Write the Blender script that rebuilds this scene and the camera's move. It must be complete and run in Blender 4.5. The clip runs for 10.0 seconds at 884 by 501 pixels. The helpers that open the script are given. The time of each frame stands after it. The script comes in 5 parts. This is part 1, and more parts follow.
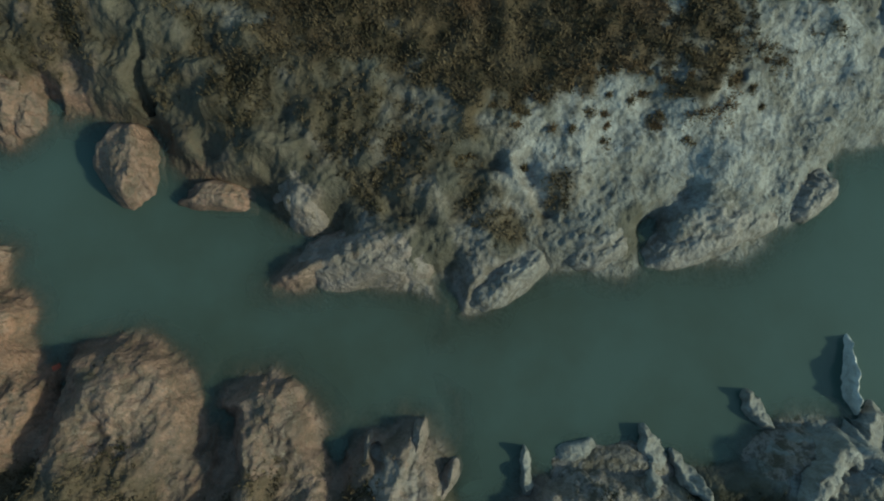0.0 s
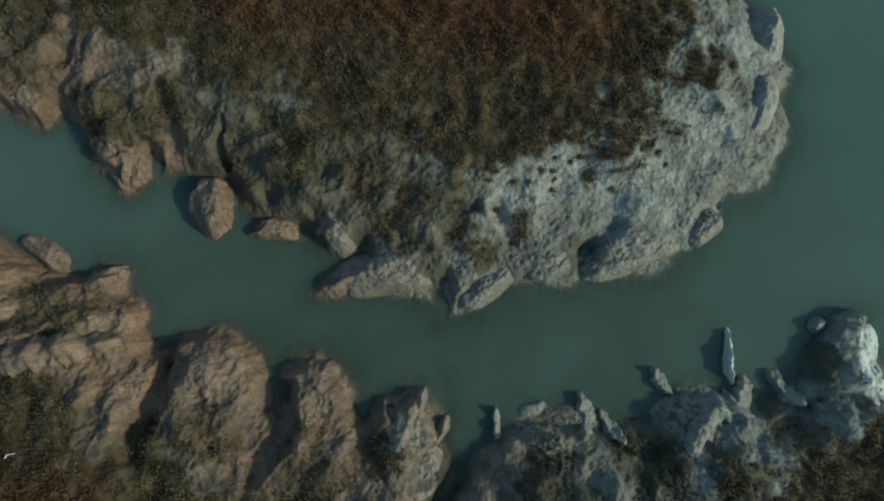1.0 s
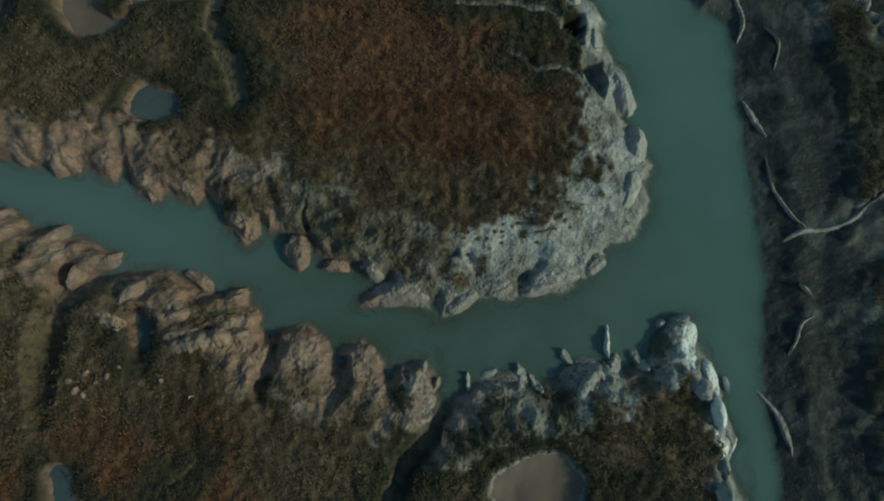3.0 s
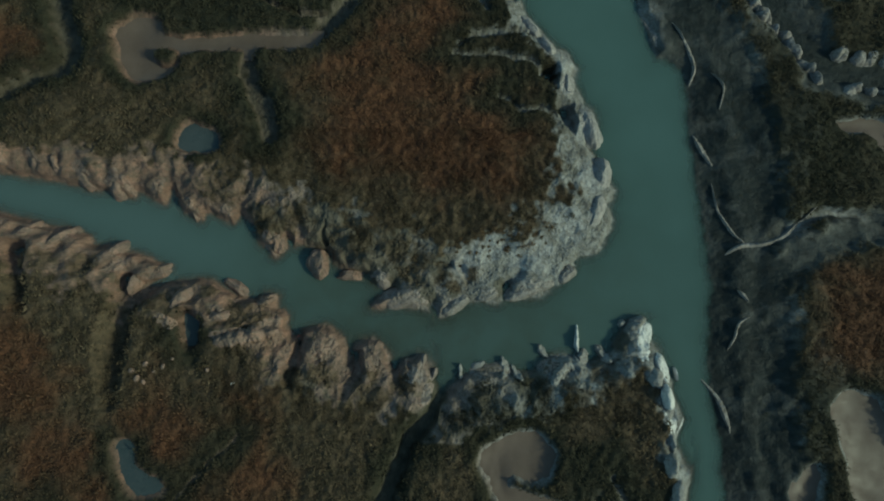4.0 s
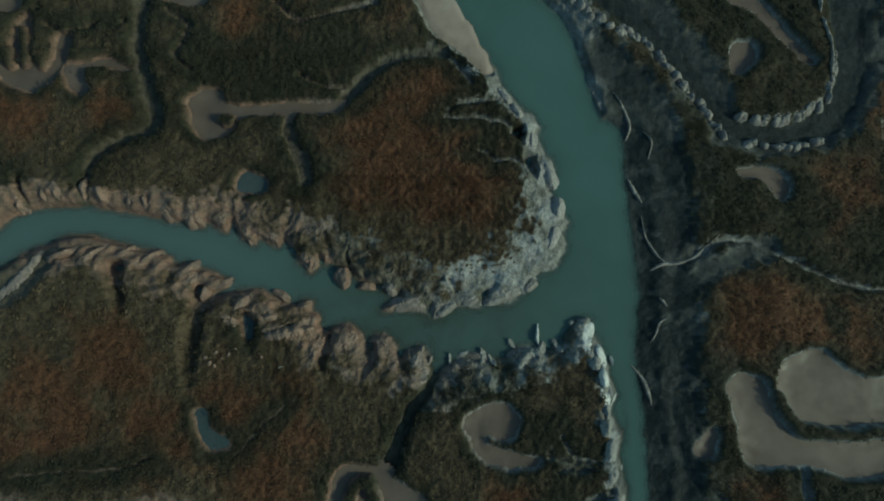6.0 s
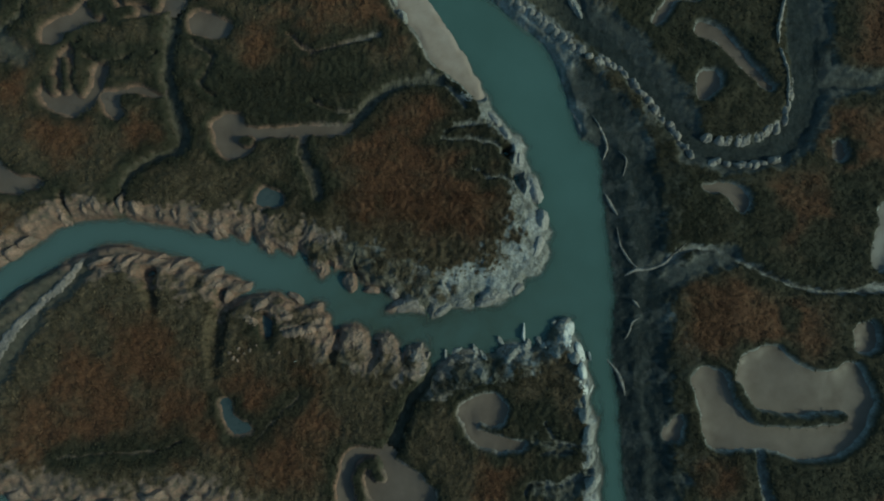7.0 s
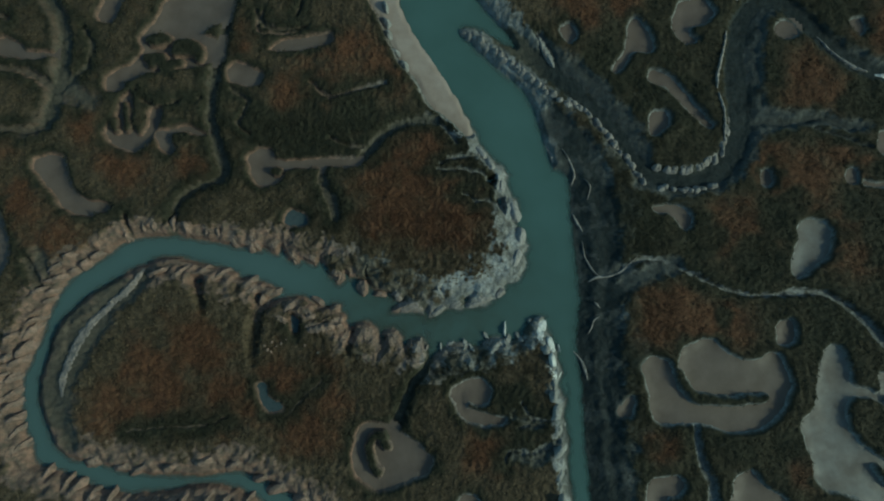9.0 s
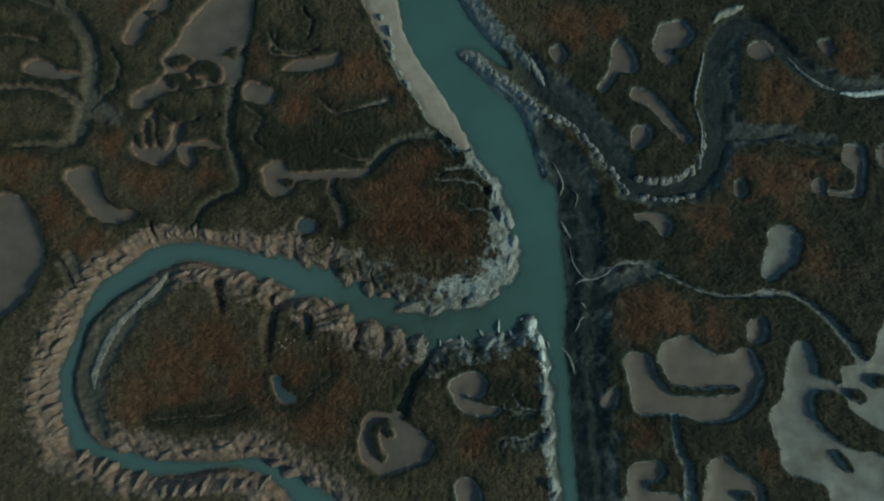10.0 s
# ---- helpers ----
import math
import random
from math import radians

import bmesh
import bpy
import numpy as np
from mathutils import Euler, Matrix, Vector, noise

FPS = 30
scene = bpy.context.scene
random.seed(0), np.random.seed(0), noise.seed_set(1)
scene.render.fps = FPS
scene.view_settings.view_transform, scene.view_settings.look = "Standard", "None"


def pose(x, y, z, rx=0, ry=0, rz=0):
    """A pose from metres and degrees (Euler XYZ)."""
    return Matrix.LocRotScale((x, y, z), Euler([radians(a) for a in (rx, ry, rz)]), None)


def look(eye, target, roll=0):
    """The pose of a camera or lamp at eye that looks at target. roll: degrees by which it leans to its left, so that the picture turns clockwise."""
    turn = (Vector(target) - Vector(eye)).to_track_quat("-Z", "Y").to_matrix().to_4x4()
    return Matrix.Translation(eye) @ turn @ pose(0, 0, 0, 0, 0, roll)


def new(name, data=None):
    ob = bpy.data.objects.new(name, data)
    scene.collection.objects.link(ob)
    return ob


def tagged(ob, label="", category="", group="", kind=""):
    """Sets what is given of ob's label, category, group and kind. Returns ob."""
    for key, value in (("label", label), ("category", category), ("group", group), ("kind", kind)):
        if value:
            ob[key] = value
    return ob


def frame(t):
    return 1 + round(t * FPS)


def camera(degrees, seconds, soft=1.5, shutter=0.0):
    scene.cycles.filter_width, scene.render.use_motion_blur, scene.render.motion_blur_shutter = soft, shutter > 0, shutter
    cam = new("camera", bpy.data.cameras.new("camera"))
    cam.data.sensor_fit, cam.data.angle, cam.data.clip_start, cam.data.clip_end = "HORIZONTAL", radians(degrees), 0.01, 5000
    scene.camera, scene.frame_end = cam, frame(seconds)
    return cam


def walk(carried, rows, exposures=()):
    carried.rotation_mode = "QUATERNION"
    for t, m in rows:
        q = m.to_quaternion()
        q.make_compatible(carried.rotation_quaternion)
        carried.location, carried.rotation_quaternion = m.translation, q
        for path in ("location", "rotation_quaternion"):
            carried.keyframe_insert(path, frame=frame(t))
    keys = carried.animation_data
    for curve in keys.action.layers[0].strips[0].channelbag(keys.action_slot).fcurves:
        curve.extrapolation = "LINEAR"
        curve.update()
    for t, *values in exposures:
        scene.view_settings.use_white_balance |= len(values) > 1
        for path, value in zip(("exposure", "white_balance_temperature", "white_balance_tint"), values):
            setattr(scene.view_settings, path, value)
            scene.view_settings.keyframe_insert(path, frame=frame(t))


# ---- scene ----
# ---- camera: a drone that climbs straight up from a tidal creek, looking almost straight down ----
cam = camera(74.0, 10.0, soft=2.0)
ROWS = [
    (0.0, -0.001, -0.017, 10.491, 8.983, -1.587, 0.054),
    (0.5, 0.005, -0.127, 12.433, 8.983, -1.587, -0.031),
    (1.0, 0.002, -0.231, 14.693, 8.983, -1.587, -0.082),
    (1.5, -0.005, -0.328, 17.119, 8.983, -1.587, -0.106),
    (2.0, -0.013, -0.421, 19.613, 8.983, -1.587, -0.111),
    (2.5, -0.018, -0.510, 22.117, 8.983, -1.587, -0.102),
    (4.0, 0.002, -0.771, 29.493, 8.983, -1.587, -0.046),
    (4.5, 0.025, -0.859, 31.914, 8.983, -1.587, -0.030),
    (5.0, 0.055, -0.950, 34.331, 8.983, -1.587, -0.019),
    (5.5, 0.093, -1.043, 36.753, 8.983, -1.587, -0.016),
    (7.0, 0.232, -1.348, 44.056, 8.983, -1.587, -0.050),
    (7.5, 0.277, -1.461, 46.482, 8.983, -1.587, -0.074),
    (8.0, 0.315, -1.580, 48.890, 8.983, -1.587, -0.101),
    (8.5, 0.341, -1.706, 51.277, 8.983, -1.587, -0.127),
    (9.0, 0.351, -1.839, 53.654, 8.983, -1.587, -0.149),
    (9.5, 0.337, -1.981, 56.052, 8.983, -1.587, -0.162),
    (10.0, 0.292, -2.131, 58.532, 8.983, -1.587, -0.160),
]
walk(cam, [(t, pose(x, y, z, tilt, lean, spin)) for t, x, y, z, tilt, lean, spin in ROWS], exposures=[(0.0, 0.18, 6150, -25), (2.5, 0.05, 6100, -26),
    (5.5, -0.1, 5780, -30), (10.0, -0.17, 5500, -32)])

# ---- light: a low sun from the lower right of the plan, blue sky ----
SUN_ELEVATION, SUN_FROM = 31.0, (0.96, -0.28)
world = bpy.data.worlds.new("sky")
scene.world = world
world.use_nodes = True
wn = world.node_tree.nodes
sky = wn.new("ShaderNodeTexSky")
sky.sky_type, sky.sun_disc = "NISHITA", False
sky.sun_elevation = radians(SUN_ELEVATION)
sky.sun_rotation = math.atan2(SUN_FROM[0], SUN_FROM[1])
world.node_tree.links.new(sky.outputs["Color"], wn["Background"].inputs["Color"])
wn["Background"].inputs["Strength"].default_value = 0.14
sun_data = bpy.data.lights.new("sun", "SUN")
sun_data.energy, sun_data.angle, sun_data.color = 2.75, radians(3.0), (1.0, 0.87, 0.72)
sun = new("sun", sun_data)
rise = math.tan(radians(SUN_ELEVATION))
sun.matrix_world = look((40 * SUN_FROM[0], 40 * SUN_FROM[1], 40 * rise), (0, 0, 0))

# ---- noise and distance helpers ----
PERM = np.random.RandomState(7).permutation(512).astype(np.int64)
GRAD = np.stack([np.cos(np.arange(64) * 2 * np.pi / 64), np.sin(np.arange(64) * 2 * np.pi / 64)], 1)


def wave(X, Y, scale, seed=0):
    """Gradient noise, about -1 to 1, with features of the given size in metres."""
    x, y = X / scale + 31.7 * seed, Y / scale - 17.3 * seed
    xi, yi = np.floor(x).astype(np.int64), np.floor(y).astype(np.int64)
    fx, fy = x - xi, y - yi
    u, v = fx * fx * fx * (fx * (fx * 6 - 15) + 10), fy * fy * fy * (fy * (fy * 6 - 15) + 10)

    def corner(i, j):
        g = GRAD[PERM[(PERM[(xi + i) & 511] + yi + j) & 511] & 63]
        return g[..., 0] * (fx - i) + g[..., 1] * (fy - j)

    a, b = corner(0, 0) * (1 - u) + corner(1, 0) * u, corner(0, 1) * (1 - u) + corner(1, 1) * u
    return 1.5 * (a * (1 - v) + b * v)


def ease(a, b, x):
    t = np.clip((x - a) / (b - a), 0, 1)
    return t * t * (3 - 2 * t)


def spline(points, closed, steps=4):
    """A smooth line through points (rows of any length)."""
    p = np.array(points, float)
    n = len(p)
    q = np.concatenate([p[-1:], p, p[:2]]) if closed else np.concatenate([2 * p[:1] - p[1:2], p, 2 * p[-1:] - p[-2:-1]])
    out = []
    for i in range(n if closed else n - 1):
        a, b, c, d = q[i], q[i + 1], q[i + 2], q[i + 3]
        for k in range(steps):
            t = k / steps
            out.append(0.5 * (2 * b + (c - a) * t + (2 * a - 5 * b + 4 * c - d) * t * t + (3 * b - a - 3 * c + d) * t ** 3))
    if not closed:
        out.append(p[-1])
    return np.array(out)


def shore_distance(X, Y, line, reach=7.0):
    """Distance to a closed outline, negative inside, up to a reach."""
    out = np.full(X.shape, reach)
    lo, hi = line.min(0) - reach, line.max(0) + reach
    near = np.nonzero((X > lo[0]) & (X < hi[0]) & (Y > lo[1]) & (Y < hi[1]))[0]
    x, y = X[near], Y[near]
    best, inside = np.full(x.shape, reach * reach), np.zeros(x.shape, bool)
    for (ax, ay), (bx, by) in zip(line, np.roll(line, -1, 0)):
        ex, ey = bx - ax, by - ay
        t = np.clip(((x - ax) * ex + (y - ay) * ey) / (ex * ex + ey * ey + 1e-12), 0, 1)
        np.minimum(best, (x - ax - t * ex) ** 2 + (y - ay - t * ey) ** 2, out=best)
        if ey:
            inside ^= ((ay > y) != (by > y)) & (x < ax + (y - ay) * ex / ey)
    out[near] = np.where(inside, -1, 1) * np.sqrt(best)
    return out


def stroke_distance(X, Y, line, reach=5.0, place=False):
    """Distance to the edge of a stroke of varying half width (rows x, y, half width), negative inside; with place also how far along it, 0 to 1."""
    out, along = np.full(X.shape, reach), np.zeros(X.shape)
    lo, hi = line[:, :2].min(0) - reach, line[:, :2].max(0) + reach
    near = np.nonzero((X > lo[0]) & (X < hi[0]) & (Y > lo[1]) & (Y < hi[1]))[0]
    x, y, best, run = X[near], Y[near], out[near], along[near]
    for k, ((ax, ay, aw), (bx, by, bw)) in enumerate(zip(line[:-1], line[1:])):
        ex, ey = bx - ax, by - ay
        t = np.clip(((x - ax) * ex + (y - ay) * ey) / (ex * ex + ey * ey + 1e-12), 0, 1)
        e = np.hypot(x - ax - t * ex, y - ay - t * ey) - aw - t * (bw - aw)
        closer = e < best
        best[closer] = e[closer]
        if place:
            run[closer] = (k + t[closer]) / (len(line) - 1)
    out[near], along[near] = best, run
    return (out, along) if place else out


# ---- the plan: open water ----
north_shore_west = [(-17.01, 6.8), (-15.05, 6.36), (-14.58, 6.95), (-13.34, 6.28), (-12.87, 6.96), (-12.24, 5.89), (-11.51, 5.27), (-11.17, 5.85),
    (-9.85, 5.23), (-9.35, 5.73), (-8.77, 5.02), (-7.79, 3.62), (-7.35, 3.76), (-7.11, 4.34), (-6.93, 4.56), (-6.62, 4.12), (-5.8, 4.02), (-4.85,
    3.76), (-4.4, 3.12), (-3.66, 2.75), (-2.94, 2.6), (-2.51, 2.06), (-1.9, 1.96), (-1.72, 2.24), (-1.76, 1.78), (-2.58, 1.26), (-2.36, 0.91), (-1.36,
    1.01), (-0.56, 0.99), (0.15, 0.84), (0.48, 1.07)]
south_shore_west = [(0.73, -2.59), (0.56, -2.13), (0.16, -1.76), (-0.19, -1.29), (-0.62, -1.52), (-1.1, -1.61), (-1.57, -2.12), (-1.73, -1.75),
    (-1.89, -1.19), (-2.3, -0.71), (-2.69, -0.54), (-3.17, -0.71), (-3.57, -1.28), (-3.76, -1.74), (-3.9, -0.99), (-4.21, -0.33), (-4.77, -0.02),
    (-5.55, 0.04), (-6.1, -0.18), (-6.19, -0.8), (-6.41, -0.47), (-6.57, -0.49), (-6.91, 0.19), (-6.83, 0.67), (-7.37, 1.03), (-7.41, 1.66), (-8.35,
    1.77), (-9.12, 2.23), (-9.87, 2.62), (-11, 2.36), (-12.04, 2.29), (-13.41, 2.57), (-12.73, 3.04), (-13.95, 3.79), (-15.45, 4.15), (-16.7, 4.21)]
north_shore_east = [(0.05, 0.86), (0.48, 1.07), (0.67, 0.6), (1.06, 0.72), (1.67, 1.18), (2.39, 1.32), (3.27, 1.26), (3.74, 1.47), (3.95, 1.81),
    (4.09, 2.07), (4.25, 1.6), (4.9, 1.4), (5.74, 1.63), (6.35, 2.01), (6.97, 2.46), (7.67, 3.45), (8.17, 3.55), (8.72, 3.8), (9.09, 4.43), (9.64,
    5.34), (9.56, 6.25), (9.99, 7.3), (9.88, 8.08), (9.23, 8.71), (9.43, 10.03), (9.38, 11.13), (8.59, 11.61), (8.26, 11.98), (8.31, 14.25)]
east_shore = [(13.38, 14.33), (13.97, 11.56), (14.1, 9.12), (14.27, 7.22), (14.43, 5.37), (14.52, 4), (14.64, 2.89), (14.46, 0.49), (13.99, -1.41),
    (13.74, -2.85), (13.35, -6.43)]
south_shore_east = [(12.61, -6.42), (12.3, -5.24), (12.72, -4.26), (12.22, -3.25), (12.09, -2.23), (11.64, -1.19), (11.55, -0.14), (11.01, 0.45),
    (10.01, 0.07), (9.18, -1.19), (8.29, -1.7), (7.45, -1.59), (6.19, -1.38), (5.31, -2.2), (4.05, -2.2), (2.8, -2.09), (1.86, -2.29), (1.23, -2.99),
    (0.71, -3.29), (0.41, -2.18)]
meander_outer = [(-7.86, 3.92), (-10.69, 5.16), (-12.96, 6.07), (-15.79, 6.75), (-18.62, 7.32), (-20.88, 7.77), (-23.13, 8), (-25.35, 7.88), (-27.25,
    7.3), (-29.08, 5.88), (-31.16, 4.47), (-32.41, 3.08), (-33.08, 1.42), (-33.5, 0.05), (-33.88, -1.58), (-34.54, -3.19), (-35.02, -4.79), (-34.97,
    -6.9), (-34.53, -8.74), (-33.67, -10.55), (-33.17, -11.99), (-31.01, -12.72), (-28.58, -13.66), (-25.9, -14.44), (-23.28, -14.46), (-21.21,
    -14.13), (-18.59, -13.84), (-15.93, -14.17), (-13.77, -15.31), (-12.11, -17.34), (-9.85, -22.31)]
meander_inner = [(-4.64, -22.37), (-7.91, -16.78), (-9.53, -15.6), (-11.69, -14.31), (-13.85, -13.27), (-16, -12.64), (-18.64, -12.98), (-22.33,
    -12.95), (-25.51, -12.66), (-27.67, -11.88), (-29.8, -11.61), (-31.46, -10.57), (-32.42, -8.75), (-33.12, -6.91), (-33.31, -4.8), (-32.76, -2.12),
    (-32.14, 0.05), (-30.41, 1.97), (-28.34, 3.47), (-25.71, 5.04), (-22.99, 5.89), (-19.63, 5.32), (-16.81, 4.48), (-13.42, 3.24), (-11.73, 2.79),
    (-8.36, 1.39)]
north_reach = [(-5.71, 45.33), (-3.12, 35.51), (-2.34, 30.59), (-0.94, 27.07), (1.15, 23.92), (2.93, 21.44), (4.96, 17.94), (5.82, 16.24), (6.98,
    15.04), (8.13, 13.84), (8.94, 10.87), (8.89, 8.53), (14.13, 1.65), (14.16, 5.64), (13.93, 9.12), (13.33, 12.07), (12.37, 15.07), (11.46, 18.41),
    (10.07, 22.12), (7.13, 24.92), (3.87, 28.4), (5.38, 28.61), (7.77, 27.16), (9.27, 26.86), (7.81, 29.09), (5.72, 31.67), (3.74, 35.61), (1.8,
    45.48)]
south_channel = [(10.98, 0.53), (11.87, -1.7), (12.53, -3.9), (13, -6.61), (12.67, -8.22), (13.05, -10.35), (12.81, -12.45), (13.12, -14.52), (13.34,
    -17.6), (13.73, -24.56), (16.38, -24.6), (15.07, -17.61), (14.79, -13.5), (14.57, -9.3), (14.45, -5), (14.18, -1.7), (14.13, 1.65)]
creek_mouth = [(-1.94, 0.36), (-0.75, 0.26), (0.45, 0.26), (2.07, 0.72), (3.08, 0.47), (2.43, -0.91), (1.42, -1.57), (0.93, -1.76), (0.45, -1.19),
    (-0.14, -0.81), (-1.12, -1), (-1.61, -0.81)]
WATERS = [spline(p, True) for p in (
    creek_mouth,
    north_shore_west + south_shore_west, north_shore_east + east_shore + south_shore_east,
    meander_outer + meander_inner, north_reach, south_channel)]

# how wide the mud bank is between water and plants, here and there: x, y, metres
BANKS = [(-3.34, 3.87, 2.57), (0.57, 3.3, 3.35), (4.5, 3.87, 3.81), (8.8, 7.86, 2.67), (7.47, 13.11, 1.5), (5.81, 18.5, 1.17), (-16.81, 7.52, 1.91),
    (-22.42, 8.65, 1.35), (-27.88, 7.79, 1.9), (-34.93, -4.24, 2.96), (-31.39, -14.04, 2.2), (-20.94, -15.38, 2.1), (-31.75, -4.25, 2.8),
    (-29.49, 0.57, 3.28), (-25.4, 3.86, 2.76), (-18.26, 3.31, 2.66), (-11.02, 0.82, 2.21), (-6.01, -2.2, 2.31), (-1.62, -3.02, 2.09),
    (4.43, -2.77, 2.48), (9.99, -1.69, 1.88), (11.78, -7.1, 1.09), (16.13, -1.71, 4.3), (15.91, 6.72, 4.3), (15.02, 13.74, 4.0), (11.72, 20.38, 2.6),
    (14.79, -10.29, 4.0), (14.71, -6.58, 4.2), (14.93, -14.95, 4.0), (-0.63, 26.5, 1.78)]
BANKS += [(11.42, -2.97, 1.1), (11.5, -4.52, 1.2), (12.0, -10.0, 1.2), (12.2, -13.5, 1.3), (12.8, -17.5, 1.3), (10.59, -2.44, 1.36)]

# narrow creeks: (x, y, half width), floor height, bank width, share of dark wet mud
CREEKS = [
    ([(8.05, 27.65, 0.84), (10.7, 25.45, 0.72), (13.62, 22.96, 0.71), (16.5, 20.19, 0.59), (18.75, 17.44, 0.53), (20.39, 14.72, 0.47), (23.27, 13.53, 0.58), (26.8, 13.55, 0.58), (29.3, 15.37, 0.82), (30.45, 18.75, 0.95), (30.51, 21.86, 0.95), (30.5, 25.02, 0.84), (31.22, 28.89, 0.73), (32.97, 31.53, 0.73), (35.49, 31.89, 0.86), (37.8, 29.95, 0.86), (40.03, 27.37, 0.73), (42.31, 25.46, 0.73), (45.25, 24.21, 0.6), (50.2, 24.25, 0.61), (57.89, 25.94, 0.85)], 0.38, 1.2, 1)]
CREEKS += [
    ([(14.08, 3.58, 0.45), (16.36, 3.87, 0.28), (18.1, 4.61, 0.23), (20.15, 5.69, 0.17), (22.16, 5.69, 0.14), (24.95, 4.32, 0.14), (28.28, 2.85, 0.14), (31.7, 2.45, 0.17), (34.31, 2.73, 0.34), (36.89, 2.61, 0.23), (39.07, 1.31, 0.28), (41.16, -0.66, 0.39), (42.89, -3.17, 0.39), (43.59, -4.54, 0.34)], 0.45, 0.55, 0.1),
    ([(-22.66, 8.08, 0.17), (-22.6, 9.79, 0.23), (-21.76, 11.53, 0.28), (-19.86, 12.7, 0.34), (-18.22, 13.58, 0.46), (-18.9, 15.94, 0.52), (-19.74, 18.92, 0.46), (-19.79, 21.96, 0.52), (-19.37, 25.05, 0.47), (-18.95, 28.19, 0.47), (-18.52, 31.39, 0.48), (-18.08, 34.63, 0.48), (-17.21, 41.97, 0.49)], 0.35, 0.6, 0.9)]
CREEKS += [([(1.43, 19.08, 0.47), (-1.76, 18.75, 0.41), (-3.49, 17.71, 0.41), (-4.63, 16.32, 0.4), (-5.76, 15.12, 0.34)], 0.4, 0.5, 0.8),
    ([(-47.93, 33.54, 0.24), (-43.34, 33.93, 0.24), (-40.98, 33.65, 0.3), (-36.72, 31.78, 0.41), (-34.4, 28.64, 0.47), (-33.84, 25.52, 0.52), (-34.14, 22.44, 0.46), (-34.49, 20.02, 0.57), (-34.88, 18.21, 0.46)], 0.45, 0.6, 0.9),
    ([(-46.32, 29.75, 0.18), (-41.7, 29.49, 0.23), (-39.33, 28.89, 0.29)], 0.55, 0.4, 0.6),
    ([(-43.33, 23.58, 0.23), (-39.4, 23.92, 0.23), (-35.9, 23.04, 0.29), (-34.31, 21.23, 0.35), (-32.25, 20.34, 0.29)], 0.55, 0.5, 0.6)]
CREEKS += [([(-40.98, 17.58, 0.28), (-38.78, 17.89, 0.29), (-36.52, 17.73, 0.34), (-34.88, 18.21, 0.34)], 0.5, 0.5, 0.7),
    ([(0.75, -2.16, 0.2), (0.6, -3.15, 0.24), (0.4, -3.93, 0.28), (-0.2, -4.7, 0.32), (-0.8, -5.46, 0.36), (-2.04, -8.36, 0.4), (-2.63, -9.37, 0.47)], 0.1, 0.7, 1),
    ([(-9.19, 14.92, 0.4), (-9.25, 13.04, 0.46), (-8.24, 10.99, 0.62), (-7.92, 9.66, 0.45)], 0.5, 0.3, 0.8),
    ([(24.2, -9.03, 0.33), (24.39, -11.14, 0.38), (24.69, -12.45, 0.43), (25.29, -14.01, 0.49), (25.37, -16.06, 0.54), (25.22, -20.59, 0.53)], 0.55, 0.3, 0)]
CREEKS += [([(30.23, 18.67, 0.29), (32.48, 19.12, 0.24), (35.47, 19.02, 0.24), (38.54, 19.66, 0.18), (41.44, 18.44, 0.18)], 0.55, 0.5, 0.5),
    ([(-35.34, 5.53, 0.33), (-34.7, 4.42, 0.44), (-34.05, 3.31, 0.27)], 0.4, 0.4, 0.8),
    ([(-26.93, 9.78, 0.22), (-26.63, 8.64, 0.17), (-26.33, 7.68, 0.17)], 0.3, 0.3, 0.6),
    ([(7.5, 14.89, 0.23), (5.77, 15.48, 0.17), (2.87, 15.35, 0.17), (1.72, 14.74, 0.12)], 0.6, 0.4, 0.1),
    ([(-3.55, 22.72, 0.23), (-5.88, 22.08, 0.18), (-8.77, 21.26, 0.18), (-10.55, 22.66, 0.18)], 0.65, 0.4, 0.1),
    ([(-32.33, 28.03, 0.18), (-31.28, 25.86, 0.23), (-31.96, 23.69, 0.23), (-33.83, 22.14, 0.23)], 0.5, 0.5, 0.9)]
CREEKS += [([(-26.96, 21.9, 0.17), (-26.01, 20.51, 0.17), (-23.44, 20.59, 0.17), (-20.89, 21.04, 0.17)], 0.5, 0.4, 0.8),
    ([(-18.06, 21.98, 0.17), (-16.39, 20.65, 0.17), (-17.21, 18.64, 0.17), (-16.14, 17.63, 0.12)], 0.55, 0.4, 0.8),
    ([(-8.67, 17.19, 0.12), (-6.35, 16.31, 0.17), (-4.75, 16.5, 0.17)], 0.5, 0.4, 0.6),
    ([(-16.09, 30.01, 0.18), (-15.32, 28.55, 0.24), (-13.66, 28.13, 0.18), (-11.31, 28.28, 0.12)], 0.5, 0.4, 0.8),
    ([(-12.64, 32.76, 0.18), (-11.69, 31.15, 0.24), (-12.23, 29.54, 0.18)], 0.5, 0.4, 0.9),
    ([(-11.8, -8.03, 0.11), (-10.24, -6.46, 0.11), (-8.67, -4.88, 0.11)], 0.88, 0.3, 0.5)]
